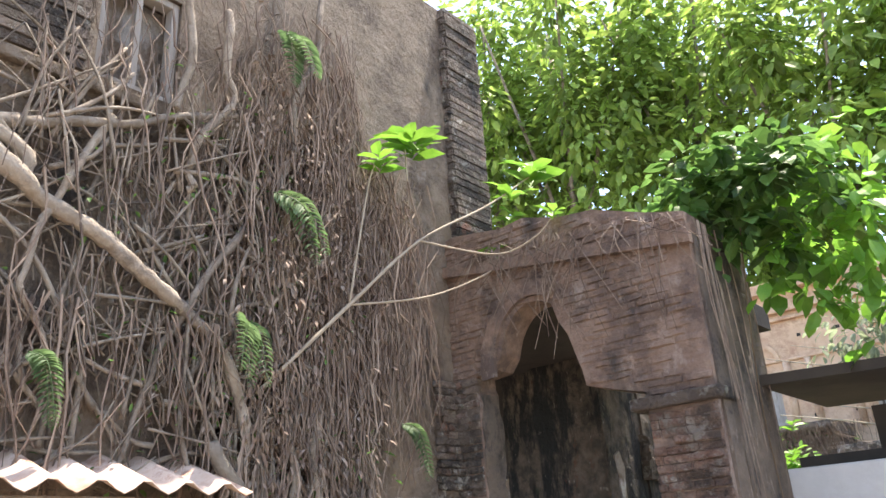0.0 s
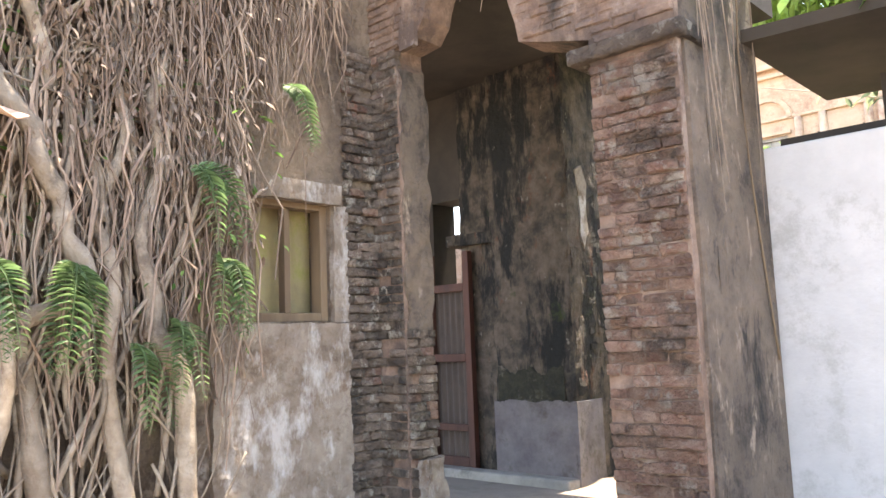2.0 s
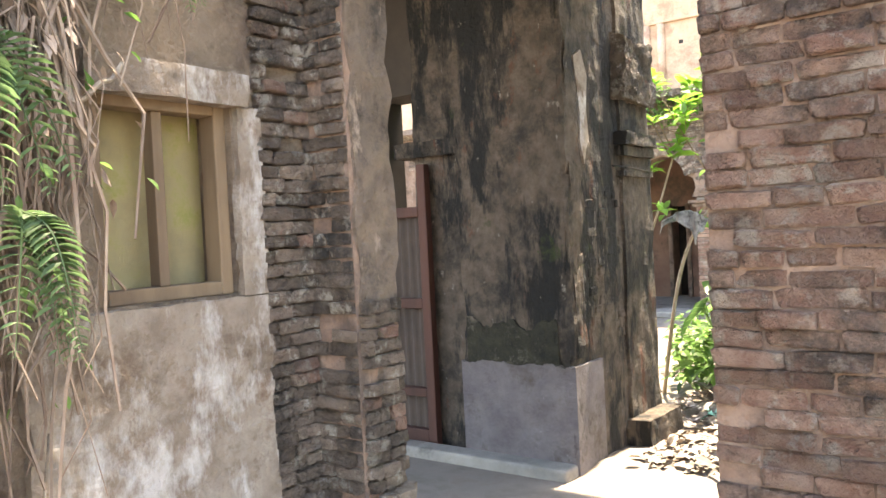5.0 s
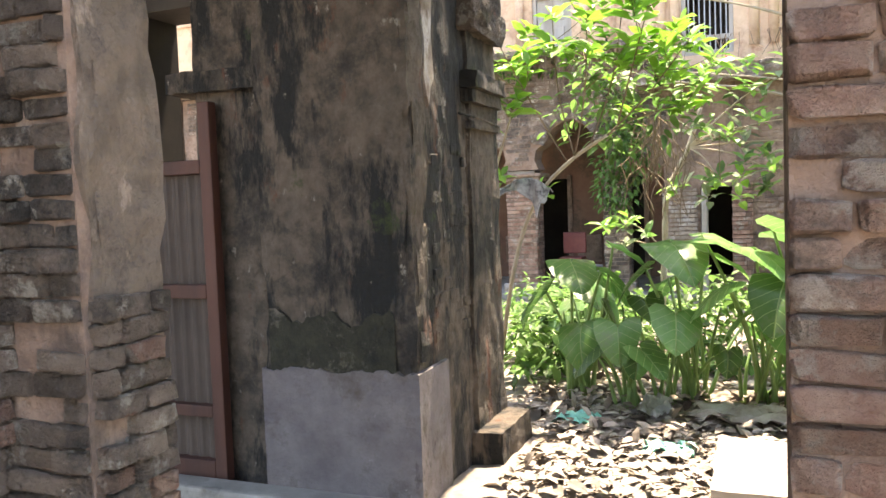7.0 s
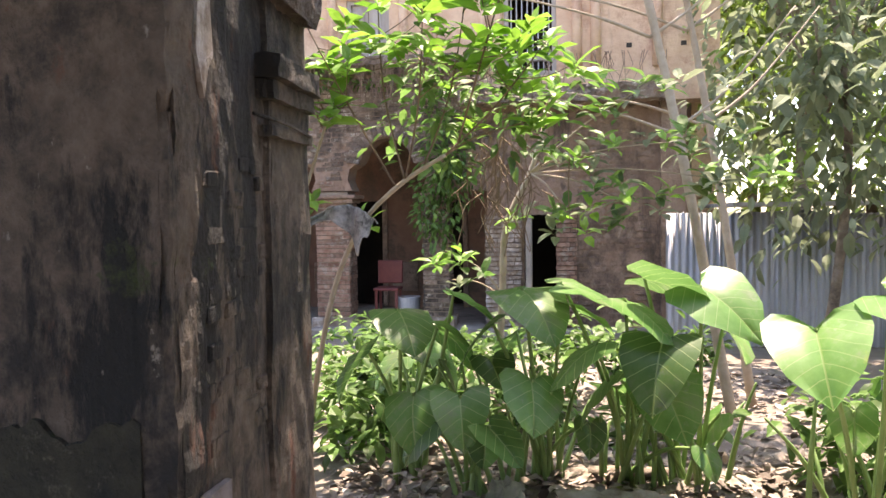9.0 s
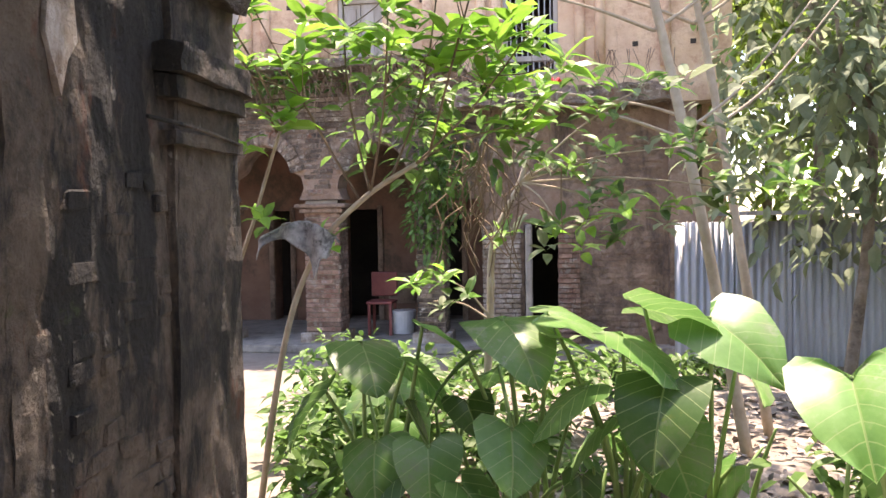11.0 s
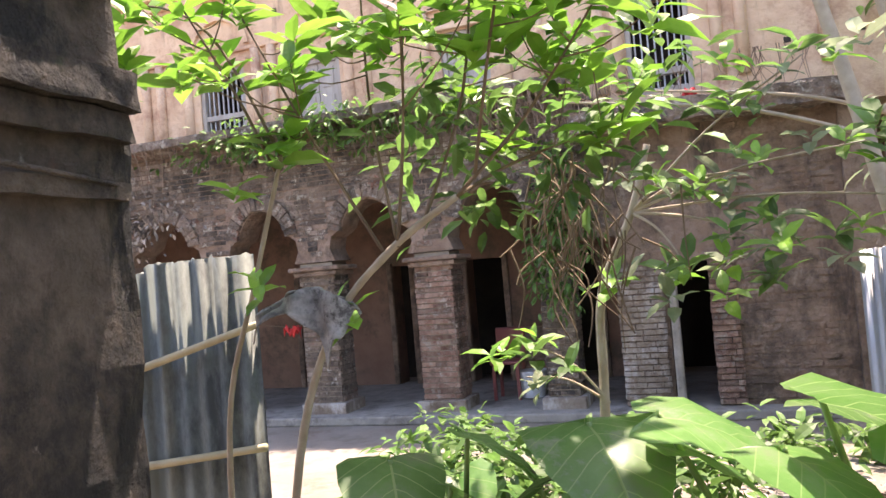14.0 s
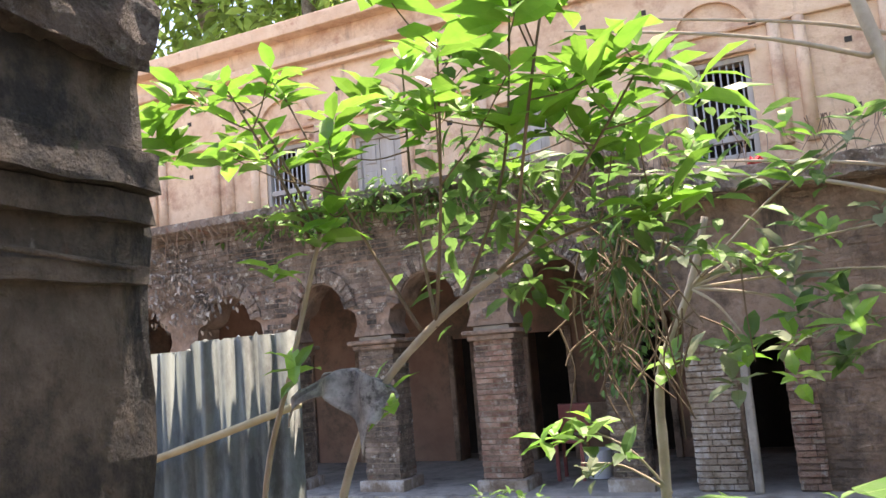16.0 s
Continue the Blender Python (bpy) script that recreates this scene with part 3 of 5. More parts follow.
back = empty("wall_veranda_back", "red ochre plastered veranda wall with dark doorways", "wall", kind="structure")
bm = bmesh.new()
doors = ((-10.2, -9.4), (-8.5, -7.9), (-7.0, -6.75), (-5.9, -5.4), (-4.65, -4.15), (-3.3, -2.6))
x = -11.6
for a, b in doors:
    box(x, a, 16.2, 16.5, 0.1, 3.3, 0, bm)
    box(a, b, 16.2, 16.5, 1.75, 3.3, 0, bm)
    x = b
box(x, -1.3, 16.2, 16.5, 0.1, 3.3, 0, bm)
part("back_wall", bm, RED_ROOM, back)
for a, b in doors:
    part("door_surround", box(a - 0.08, a - 0.004, 16.16, 16.3, 0.1, 1.8, 0.008), VERANDA, back)
    part("door_surround", box(b + 0.004, b + 0.08, 16.16, 16.3, 0.1, 1.8, 0.008), VERANDA, back)
for xx in (-6.3, -5.05):
    part("wall_panel", box(xx - 0.2, xx + 0.2, 16.17, 16.25, 0.35, 0.8, 0.01), VERANDA, back)
# near-black sheet painting the gloom seen through the doorways
tagged(part("wall_dark_room", box(-11.6, -1.3, 17.6, 17.7, 0, 3.4), DARK), "inner room wall coloured as dark shade", "wall", kind="structure")
tagged(part("wall_veranda_end", box(-11.9, -11.6, 13.9, 17.7, 0, 3.4), VERANDA), "veranda end wall", "wall", kind="structure")
tagged(part("wall_veranda_side", box(-1.497, -1.2, 13.95, 17.7, 0, 2.84), VERANDA), "rough side wall of the veranda", "wall", kind="structure")

upper = empty("wall_upper", "peach plastered upper storey with pilasters and arched panels", "wall", kind="structure")
holes = ((-9.12, -8.40, 3.72, 4.6), (-7.66, -6.98, 3.62, 4.5), (-5.6, -5.0, 3.62, 4.5), (-3.42, -2.72, 3.38, 4.5))
bm = bmesh.new()
x = -12.5
for a, b, z0, z1 in holes:
    box(x, a, 15.0, 15.4, 3.0, 6.3, 0, bm)
    box(a, b, 15.0, 15.4, 3.0, z0, 0, bm)
    box(a, b, 15.0, 15.4, z1, 6.3, 0, bm)
    x = b
box(x, -0.6, 15.0, 15.4, 3.0, 6.3, 0, bm)
part("upper_wall", bm, PEACH, upper)
for z0, z1, d in ((5.55, 5.62, 0.08), (5.7, 5.8, 0.13), (6.1, 6.3, 0.2), (4.78, 4.83, 0.05)):
    part("string_course", box(-12.5, -0.6, 15.0 - d, 15.05, z0, z1, 0.015), PEACH, upper)
for xx in (-11.2, -11.0, -10.0, -9.75, -9.3, -8.2, -7.95, -7.75, -6.85, -6.6, -5.8, -4.8, -4.4, -3.7, -3.5, -2.45, -2.2, -1.4):
    v, f = tube_data([Vector((xx, 14.985, 3.45)), Vector((xx, 14.985, 4.78))], 0.07, 0.065, 8)
    mesh_object("pilaster_shaft", v, f, PEACH, upper, "", True)
for a, b, z0, z1 in holes:
    c = (a + b) / 2
    r = (b - a) / 2 + 0.12
    part("arch_moulding", profile(arc(c, z1 + 0.28, r, 0.45, 0, 180, 10) + arc(c, z1 + 0.28, r - 0.08, 0.37, 180, 0, 10), 14.95, 15.02), PEACH, upper)
    part("window_hood", box(a - 0.08, b + 0.08, 14.93, 15.02, z1 + 0.02, z1 + 0.08, 0.01), PEACH, upper)
# small dark blocks on the face paint the shade inside putlog holes
bm = bmesh.new()
for xx in (-10.6, -9.6, -8.0, -6.4, -4.6, -3.9, -2.3, -1.9, -1.2):
    for zz in (3.7, 4.4, 5.2):
        box(xx + 0.1, xx + 0.17, 14.992, 15.01, zz, zz + 0.06, 0, bm)
part("putlog_holes", bm, DARK, upper, "dark blocks painting the shade of putlog holes")


def upper_window(name, a, b, z0, z1, label, barred):
    w = empty(name, label, "window", kind="structure")
    for x0, x1, c, d in ((a, a + 0.06, z0, z1), (b - 0.06, b, z0, z1), (a + 0.06, b - 0.06, z0, z0 + 0.06), (a + 0.06, b - 0.06, z1 - 0.06, z1)):
        part("window_frame", box(x0, x1, 15.02, 15.12, c, d, 0.008), PALE_WOOD, w)
    if barred:
        part("transom", box(a + 0.06, b - 0.06, 15.03, 15.1, z0 + 0.2, z0 + 0.27, 0.006), PALE_WOOD, w)
        for k in range(8):
            xx = a + 0.06 + (b - a - 0.12) * (k + 0.5) / 8
            part("bar", box(xx - 0.009, xx + 0.009, 15.06, 15.078, z0 + 0.06, z1 - 0.06), IRON, w)
        # dark sheet stands in for the unlit room behind the bars
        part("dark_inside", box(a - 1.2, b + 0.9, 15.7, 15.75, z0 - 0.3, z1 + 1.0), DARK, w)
    else:
        for s in (0, 1):
            x0 = a + 0.06 + s * (b - a - 0.12) / 2
            leaf = part("shutter", box(x0 + 0.004, x0 + (b - a - 0.12) / 2 - 0.004, 15.06, 15.1, z0 + 0.06, z1 - 0.06, 0.005), PALE_WOOD, w)
            for zz in (0.14, 0.5):
                part("shutter_panel", box(x0 + 0.06, x0 + (b - a - 0.12) / 2 - 0.06, 15.045, 15.065, z0 + zz, z0 + zz + 0.26, 0.006), PALE_WOOD, leaf)


upper_window("window_4", *holes[0], "barred upstairs window with a pale timber frame", True)
upper_window("window_5", *holes[1], "closed panelled upstairs shutters of bleached timber", False)
upper_window("window_6", *holes[2], "closed panelled upstairs shutters of bleached timber", False)
upper_window("window_7", *holes[3], "barred grey upstairs window with rail", True)
tagged(part("roof_upper", box(-12.5, -0.6, 15.2, 22, 6.2, 6.32), VERANDA), "flat roof of the upper storey", "roof", kind="structure")
tagged(part("wall_upper_side", box(-0.9, -0.6, 15.4, 22, 0, 6.2), PEACH), "side wall of the peach house", "wall", kind="structure")


# ---- tin fences ----
def tin_fence(x0, x1, z0, z1, y, material, label, pole_z=(), pitch=0.075):
    th = empty("tin_fence", label, "fence")
    n = max(1, round((x1 - x0) / 0.55))
    for k in range(n):
        a, b = x0 + (x1 - x0) * k / n, x0 + (x1 - x0) * (k + 1) / n + 0.02
        v, f = corrugated(a, b, z0, z1 + random.uniform(-0.03, 0.03), y + 0.006 * (k % 2), pitch, 0.012, 0.02)
        mesh_object("sheet", v, f, material, th, "", True)
    for z, dz in pole_z:
        tube("bamboo_rail", [(x0 - 0.1, y - 0.05, z), ((x0 + x1) / 2, y - 0.05, z + dz / 2), (x1 + 0.05, y - 0.05, z + dz)], 0.022, 0.018, BAMBOO, th, 8, 0.05)
    return th


tin_fence(-6.4, -4.6, 0.02, 1.72, 9.1, TIN, "leaning greenish corrugated tin fence with bamboo rails", pole_z=((0.92, 0.5), (0.62, 0.25)), pitch=0.115)
tin_fence(-1.55, 2.4, 0.02, 1.5, 13.2, TIN_GREY, "grey corrugated tin fence across the yard")
shed = empty("tin_roof", "flat grey tin roof edge over the yard fence", "roof")
part("roof_sheet", box(-0.9, 2.6, 12.9, 15, 1.56, 1.6), TIN_GREY, shed)
part("roof_post", box(0.6, 0.68, 13.3, 13.38, 0, 1.56), BROWN_WOOD, shed)

# street stall roof beside the root wall
stall = empty("stall_roof", "rusty corrugated awning on the house wall", "awning")
n, verts, faces = 60, [], []
for i in range(n + 1):
    y = -0.4 + 2.55 * i / n
    dz = 0.03 * math.sin(i * 1.25)
    verts += [(-4.0, y, 2.26 + dz), (-3.5, y, 2.08 + dz), (-4.0, y, 2.254 + dz), (-3.5, y, 2.074 + dz)]
for i in range(n):
    k = 4 * i
    faces += [(k, k + 1, k + 5, k + 4), (k + 2, k + 6, k + 7, k + 3), (k + 1, k + 3, k + 7, k + 5)]
mesh_object("awning_sheet", verts, faces, RUST_TIN, stall, "", True)
part("awning_beam", box(-3.62, -3.56, -0.4, 2.05, 1.96, 2.04, 0.008), BROWN_WOOD, stall)
tagged(part("yard_slab", rough_box(-2.64, -1.4, 6.6, 7.4, 0.0, 0.14, 0.012, 16), CONCRETE), "pale dusty concrete slab lying in the yard", "slab")

# ---- fig roots on the house wall ----
random.seed(5)
fig = empty("fig_tree", "strangler fig with pale roots gripping the old house wall", "tree")
X = -3.86
MAIN = [
    (((X, 0.7, 3.78), (X, 1.16, 3.5), (X + 0.05, 1.58, 3.21), (X, 2.11, 2.92), (X, 2.35, 2.3)), 0.065, 0.045),
    (((X, 0.9, 3.88), (X, 1.5, 4.12), (X, 2.2, 4.43)), 0.04, 0.028),
    (((X, 0.92, 3.88), (X, 0.98, 3.6), (X, 1.2, 3.42)), 0.05, 0.035),
    (((X, 1.4, 4.1), (X, 1.18, 3.5), (X, 1.08, 3.0), (X, 1.3, 2.6)), 0.03, 0.018),
    (((X, 2.92, 5.8), (X, 2.75, 4.8), (X, 2.62, 4.08), (X, 2.55, 3.7)), 0.03, 0.03),
    (((X, 2.1, 5.2), (X, 2.12, 4.5), (X, 1.9, 4.0), (X, 1.88, 3.8)), 0.035, 0.03),
    (((X, 2.28, 3.66), (X, 1.95, 3.15), (X, 1.72, 2.65), (X, 1.6, 2.2)), 0.032, 0.018),
    (((X, 2.15, 2.96), (X, 1.9, 2.65), (X, 2.0, 2.2)), 0.03, 0.02),
    (((X + 0.04, 2.1, 2.35), (X + 0.05, 2.35, 1.95), (X + 0.06, 2.42, 1.5), (X, 2.3, 1.1), (X + 0.05, 2.4, 0.0)), 0.05, 0.07),
    (((X, 2.9, 2.6), (X, 2.8, 1.7), (X + 0.03, 2.95, 1.0), (X + 0.05, 3.0, 0.0)), 0.035, 0.08),
    (((X, 2.6, 2.9), (X, 2.7, 2.2), (X, 2.6, 1.5), (X + 0.03, 2.75, 0.0)), 0.025, 0.06),
    (((X, 1.77, 4.3), (X, 1.85, 4.9), (X, 1.8, 5.6)), 0.035, 0.03),
    (((X, 3.25, 2.9), (X, 3.2, 2.2), (X, 3.35, 1.9), (X, 3.5, 2.05)), 0.014, 0.01),
    (((X, 2.1, 1.6), (X + 0.05, 2.2, 1.0), (X + 0.1, 2.1, 0.0)), 0.04, 0.07),
]
for pts, r0, r1 in MAIN:
    fine = smooth_path(pts, 3)
    fine = [fine[0]] + [p + Vector((random.uniform(-0.02, 0.03), random.gauss(0, 0.035), random.gauss(0, 0.02))) for p in fine[1:-1]] + [fine[-1]]
    tube("root", fine, r0 * 0.85, r1 * 0.7, BARK, fig, 9, 0.14, "", 4)
pieces = []
for k in range(520):
    y, z = random.uniform(0.2, 2.75), random.uniform(2.1, 4.2)
    if k > 320:
        y, z = random.uniform(2.1, 3.0), random.uniform(0.0, 2.0)
    a = random.gauss(1.57, 0.35) if k > 320 else random.choice((random.gauss(0.9, 0.3), random.gauss(2.2, 0.3), random.gauss(1.57, 0.2), random.gauss(0.1, 0.3)))
    ln = random.uniform(0.3, 0.9)
    p = Vector((random.uniform(-3.97, -3.84), y, z))
    d = Vector((0, math.cos(a), math.sin(a))) * ln
    mid = p + d / 2 + Vector((random.uniform(0, 0.05), random.uniform(-0.06, 0.06), random.uniform(-0.06, 0.06)))
    r = random.choice((0.006, 0.008, 0.012, 0.018))
    pieces.append(tube_data(smooth_path((p, mid, p + d), 4), r, r * 0.6, 5, 0.1))
v, f = merge(pieces)
tagged(mesh_object("root_lattice", v, f, BARK, fig, "criss-crossing pale roots", True), kind="stuff")
pieces = []
for _ in range(1900):
    y = random.choice((random.gauss(3.0, 0.38), random.uniform(0.9, 4.0), random.gauss(2.6, 0.4), random.gauss(3.3, 0.3)))
    z = random.uniform(1.6, 5.6) if y < 3.3 else random.uniform(3.2, 4.6)
    y = min(y, 3.95)
    if y < 2.15:
        z = max(z, 3.0)
    ln = random.uniform(0.3, 1.3)
    x = random.uniform(-3.98, -3.78)
    pts = [Vector((x, y, z))]
    for k in range(5):
        pts.append(pts[-1] + Vector((random.uniform(-0.012, 0.012), random.gauss(0, 0.05), -ln / 5 * random.uniform(0.6, 1.3))))
    r = random.choice((0.0025, 0.0035, 0.005, 0.008))
    pieces.append(tube_data(pts, r, r * 0.6, 4))
v, f = merge(pieces)
tagged(mesh_object("root_curtain", v, f, TENDRIL, fig, "curtain of thin brown aerial roots"), kind="stuff")
v, f = blob_leaves(4500, (-3.85, 2.75, 3.2), (0.1, 0.8, 1.7), 0.06, 130, 1.4, 0.7)
tagged(mesh_object("dead_leaves", v, f, TENDRIL, fig, "withered leaves caught in the roots"), kind="stuff")
v, f = blob_leaves(700, (-3.85, 2.4, 2.6), (0.08, 1.3, 1.9), 0.05, 50, 0.5)
tagged(mesh_object("sprouts", v, f, LEAF_MID, fig, "small green sprouts"), kind="stuff")
pieces = []
for _ in range(70):
    x = random.uniform(-3.7, -1.95)
    p = Vector((x, 4.31, 4.0 - (x + 3.7) * 0.15))
    d = Vector((random.uniform(-0.5, 0.5), random.uniform(-0.03, 0.0), -random.uniform(0.15, 0.9)))
    pieces.append(tube_data(smooth_path((p, p + d * 0.5 + Vector((random.uniform(-0.1, 0.1), -0.03, 0)), p + d), 4), 0.004, 0.002, 4))
for _ in range(12):
    y = random.uniform(4.4, 5.2)
    p = Vector((-1.9, y, 3.7))
    pieces.append(tube_data(smooth_path((p, p + Vector((0.02, random.uniform(-0.1, 0.1), -0.6)), p + Vector((0.03, random.uniform(-0.15, 0.15), -random.uniform(0.8, 2.0)))), 4), 0.005, 0.002, 4))
v, f = merge(pieces)
tagged(mesh_object("gate_rootlets", v, f, TENDRIL, fig, "rootlets trailing over the gate"), kind="stuff")

# branch reaching out in front of the arch
sap = empty("fig_sapling", "slender fig sapling with bright green leaf rosettes", "tree")
tube("stem", ((-3.85, 2.4, 2.65), (-3.7, 3.0, 3.27), (-3.6, 3.6, 3.85), (-3.5, 4.3, 4.3), (-3.45, 4.9, 4.75)), 0.014, 0.006, TWIG, sap)
tube("twig", ((-3.7, 3.0, 3.27), (-3.7, 3.2, 4.2), (-3.65, 3.25, 4.4)), 0.008, 0.005, TWIG, sap)
tube("twig", ((-3.7, 3.0, 3.27), (-3.6, 3.7, 3.45), (-3.5, 4.3, 3.75), (-3.45, 4.4, 3.9)), 0.008, 0.005, TWIG, sap)
tube("twig", ((-3.6, 3.6, 3.85), (-3.3, 4.1, 3.78), (-3.0, 4.2, 3.85), (-2.85, 4.25, 4.0)), 0.008, 0.004, TWIG, sap)
tube("twig", ((-3.6, 3.5, 4.3), (-3.65, 3.55, 4.6)), 0.008, 0.005, TWIG, sap)
for c, n, s in (((-3.65, 3.27, 4.45), 12, 0.22), ((-3.62, 3.6, 4.72), 16, 0.32), ((-3.45, 4.95, 4.85), 16, 0.34), ((-3.45, 4.6, 4.5), 8, 0.24), ((-3.45, 4.42, 3.95), 8, 0.2), ((-2.85, 4.25, 4.02), 6, 0.16), ((-3.4, 4.5, 4.25), 7, 0.18)):
    v, f = rosette(c, (0.35, -0.3, 0.8), n, s)
    mesh_object("leaf_rosette", v, f, LEAF_BRIGHT, sap)


# ---- ferns ----
def fern(base, way, length, fronds):
    th = empty("fern", "drooping green sword fern rooted in the wall", "fern", "ferns on the root wall")
    for k in range(fronds):
        d = Vector(way) + Vector((random.uniform(0, 0.35), random.uniform(-0.4, 0.4), random.uniform(-0.2, 0.2)))
        d.normalize()
        path = smooth_path((Vector(base), Vector(base) + d * length * 0.5 + Vector((0.06, 0, 0.05)), Vector(base) + d * length + Vector((0.05, 0, -0.1))), 12)
        bits = [tube_data(path, 0.004, 0.001, 4)]
        n = len(path)
        ps, ds, ss = [], [], []
        for i in range(2, n):
            t = (path[i] - path[i - 1]).normalized()
            side = t.cross(Vector((1, 0, 0.1))).normalized()
            for sgn in (-1, 1):
                ps.append(path[i])
                ds.append(side * sgn + t * 0.35)
                ss.append(length * 0.24 * math.sin(math.pi * (0.12 + 0.85 * i / n)))
        bits.append(leaf_cloud(ps, ds, ss, 0.75))
        v, f = merge(bits)
        mesh_object("frond", v, f, FERN, th)


for base, ln, n in (((-3.78, 2.25, 3.05), 0.42, 4), ((-3.78, 2.45, 1.55), 0.5, 5), ((-3.78, 3.0, 2.05), 0.42, 3), ((-3.75, 3.5, 2.55), 0.35, 3), ((-3.75, 3.12, 1.6), 0.36, 5), ((-3.78, 2.1, 1.55), 0.4, 4), ((-3.76, 2.9, 1.3), 0.35, 4), ((-3.8, 2.45, 3.95), 0.55, 2), ((-3.8, 1.1, 2.7), 0.35, 4), ((-3.8, 2.5, 5.2), 0.6, 2), ((-3.75, 2.7, 1.2), 0.36, 3)):
    fern(base, (0.25, random.uniform(-0.3, 0.4), -0.9), ln * 0.85, n)

# ---- climbers over the gate ----
creeper = empty("creeper", "leafy creeper spilling over the gate top", "climber")
v, f = blob_leaves(750, (-1.75, 4.9, 3.95), (0.65, 0.4, 0.5), 0.15, 45, 0.5, 1.5)
mesh_object("leaves", v, f, LEAF_MID, creeper)
v, f = blob_leaves(420, (-1.2, 5.1, 3.5), (0.55, 0.4, 0.9), 0.15, 40, 0.7, 1.5)
mesh_object("hanging_leaves", v, f, LEAF_BRIGHT, creeper)
for k in range(1):
    x = -1.9 + 0.2 * k
    tube("vine", ((-1.9, 5.2, 1.0 + 0.2 * k), (x, 5.0, 2.6), (x + 0.2, 4.9, 4.3)), 0.006, 0.004, BROWN_WOOD, creeper)

# ---- canopy trees ----
def canopy_tree(x, y, h, spread, n, size, material, label, low=0.45):
    th = empty("tree", label, "tree", "background trees")
    tube("trunk", ((x, y, 0), (x + 0.2, y, h * 0.4), (x - 0.1, y, h * 0.8)), 0.011 * h, 0.004 * h, BARK, th)
    for k in range(6):
        a = k * 1.05
        tube("limb", ((x, y, h * 0.45), (x + math.cos(a) * spread * 0.4, y + math.sin(a) * spread * 0.3, h * 0.65), (x + math.cos(a) * spread * 0.8, y + math.sin(a) * spread * 0.6, h * 0.85)), 0.004 * h, 0.0015 * h, BARK, th)
    v, f = blob_leaves(n, (x, y, h * (1 + low) / 2), (spread, spread * 0.75, h * (1 - low) / 2), size, 110, 0.7)
    mesh_object("crown", v, f, material, th)


BIG = "tall mango tree with a dense dark green crown"
for x, y, h, s, n in ((-21, 21, 24, 4.2, 5000), (-17, 23, 25, 4.2, 6000), (-13, 22, 24, 4.2, 6000), (-9, 24, 23, 4.2, 6000), (-5, 23, 20, 4.0, 6000), (-1.2, 24, 18, 3.8, 6000), (2.8, 23, 15, 3.6, 5000)):
    canopy_tree(x, y, h, s, n, 0.5, LEAF_DEEP, BIG, 0.3)
for x, y, h, s in ((1.0, 10.2, 5.6, 1.3), (-0.2, 12.2, 5.4, 1.2), (1.8, 13.6, 7.5, 1.9), (0.3, 15.2, 8.0, 1.5), (3.6, 9.5, 7.5, 1.8)):
    canopy_tree(x, y, h, s, 1700, 0.2, LEAF_DEEP if h > 6 else LEAF_DUSTY, "dusty broad-leaved tree at the yard edge", 0.12)

for x, y, h, s in ((2.4, 17.5, 8.5, 2.2), (5.2, 16, 8, 2.4), (0.4, 18, 9, 1.8), (4.4, 12.5, 6.5, 1.7)):
    canopy_tree(x, y, h, s, 2600, 0.26, LEAF_DEEP, "dense leafy tree behind the yard fence", 0.05)

# slim leaning trunks in the yard
for k, (b, t, r) in enumerate((((-1.55, 9.9, 0), (-2.45, 10.2, 4.6), 0.042), ((-1.3, 10.4, 0), (-2.1, 10.5, 4.8), 0.034))):
    th = empty("slim_tree", "slim leaning tree with smooth pale bark", "tree", "slim yard trees")
    m = Vector(b).lerp(Vector(t), 0.5) + Vector((0.05, 0, 0))
    tube("trunk", (b, m, t), r, r * 0.6, TWIG, th)
    for q in (0.45, 0.6, 0.75):
        p = Vector(b).lerp(Vector(t), q)
        tube("branch", (p, p + Vector((-0.5, -0.2, 0.15)), p + Vector((-1.3, -0.3, 0.1 + q * 0.4))), 0.014, 0.005, TWIG, th)
        tube("branch", (p, p + Vector((0.4, 0.1, 0.3)), p + Vector((0.9, 0.2, 0.9))), 0.014, 0.005, TWIG, th)
    v, f = blob_leaves(260, (t[0] + 0.3, t[1], t[2] - 0.5), (0.9, 0.5, 0.9), 0.16, 26, 0.8)
    mesh_object("leaves", v, f, LEAF_DUSTY, th)

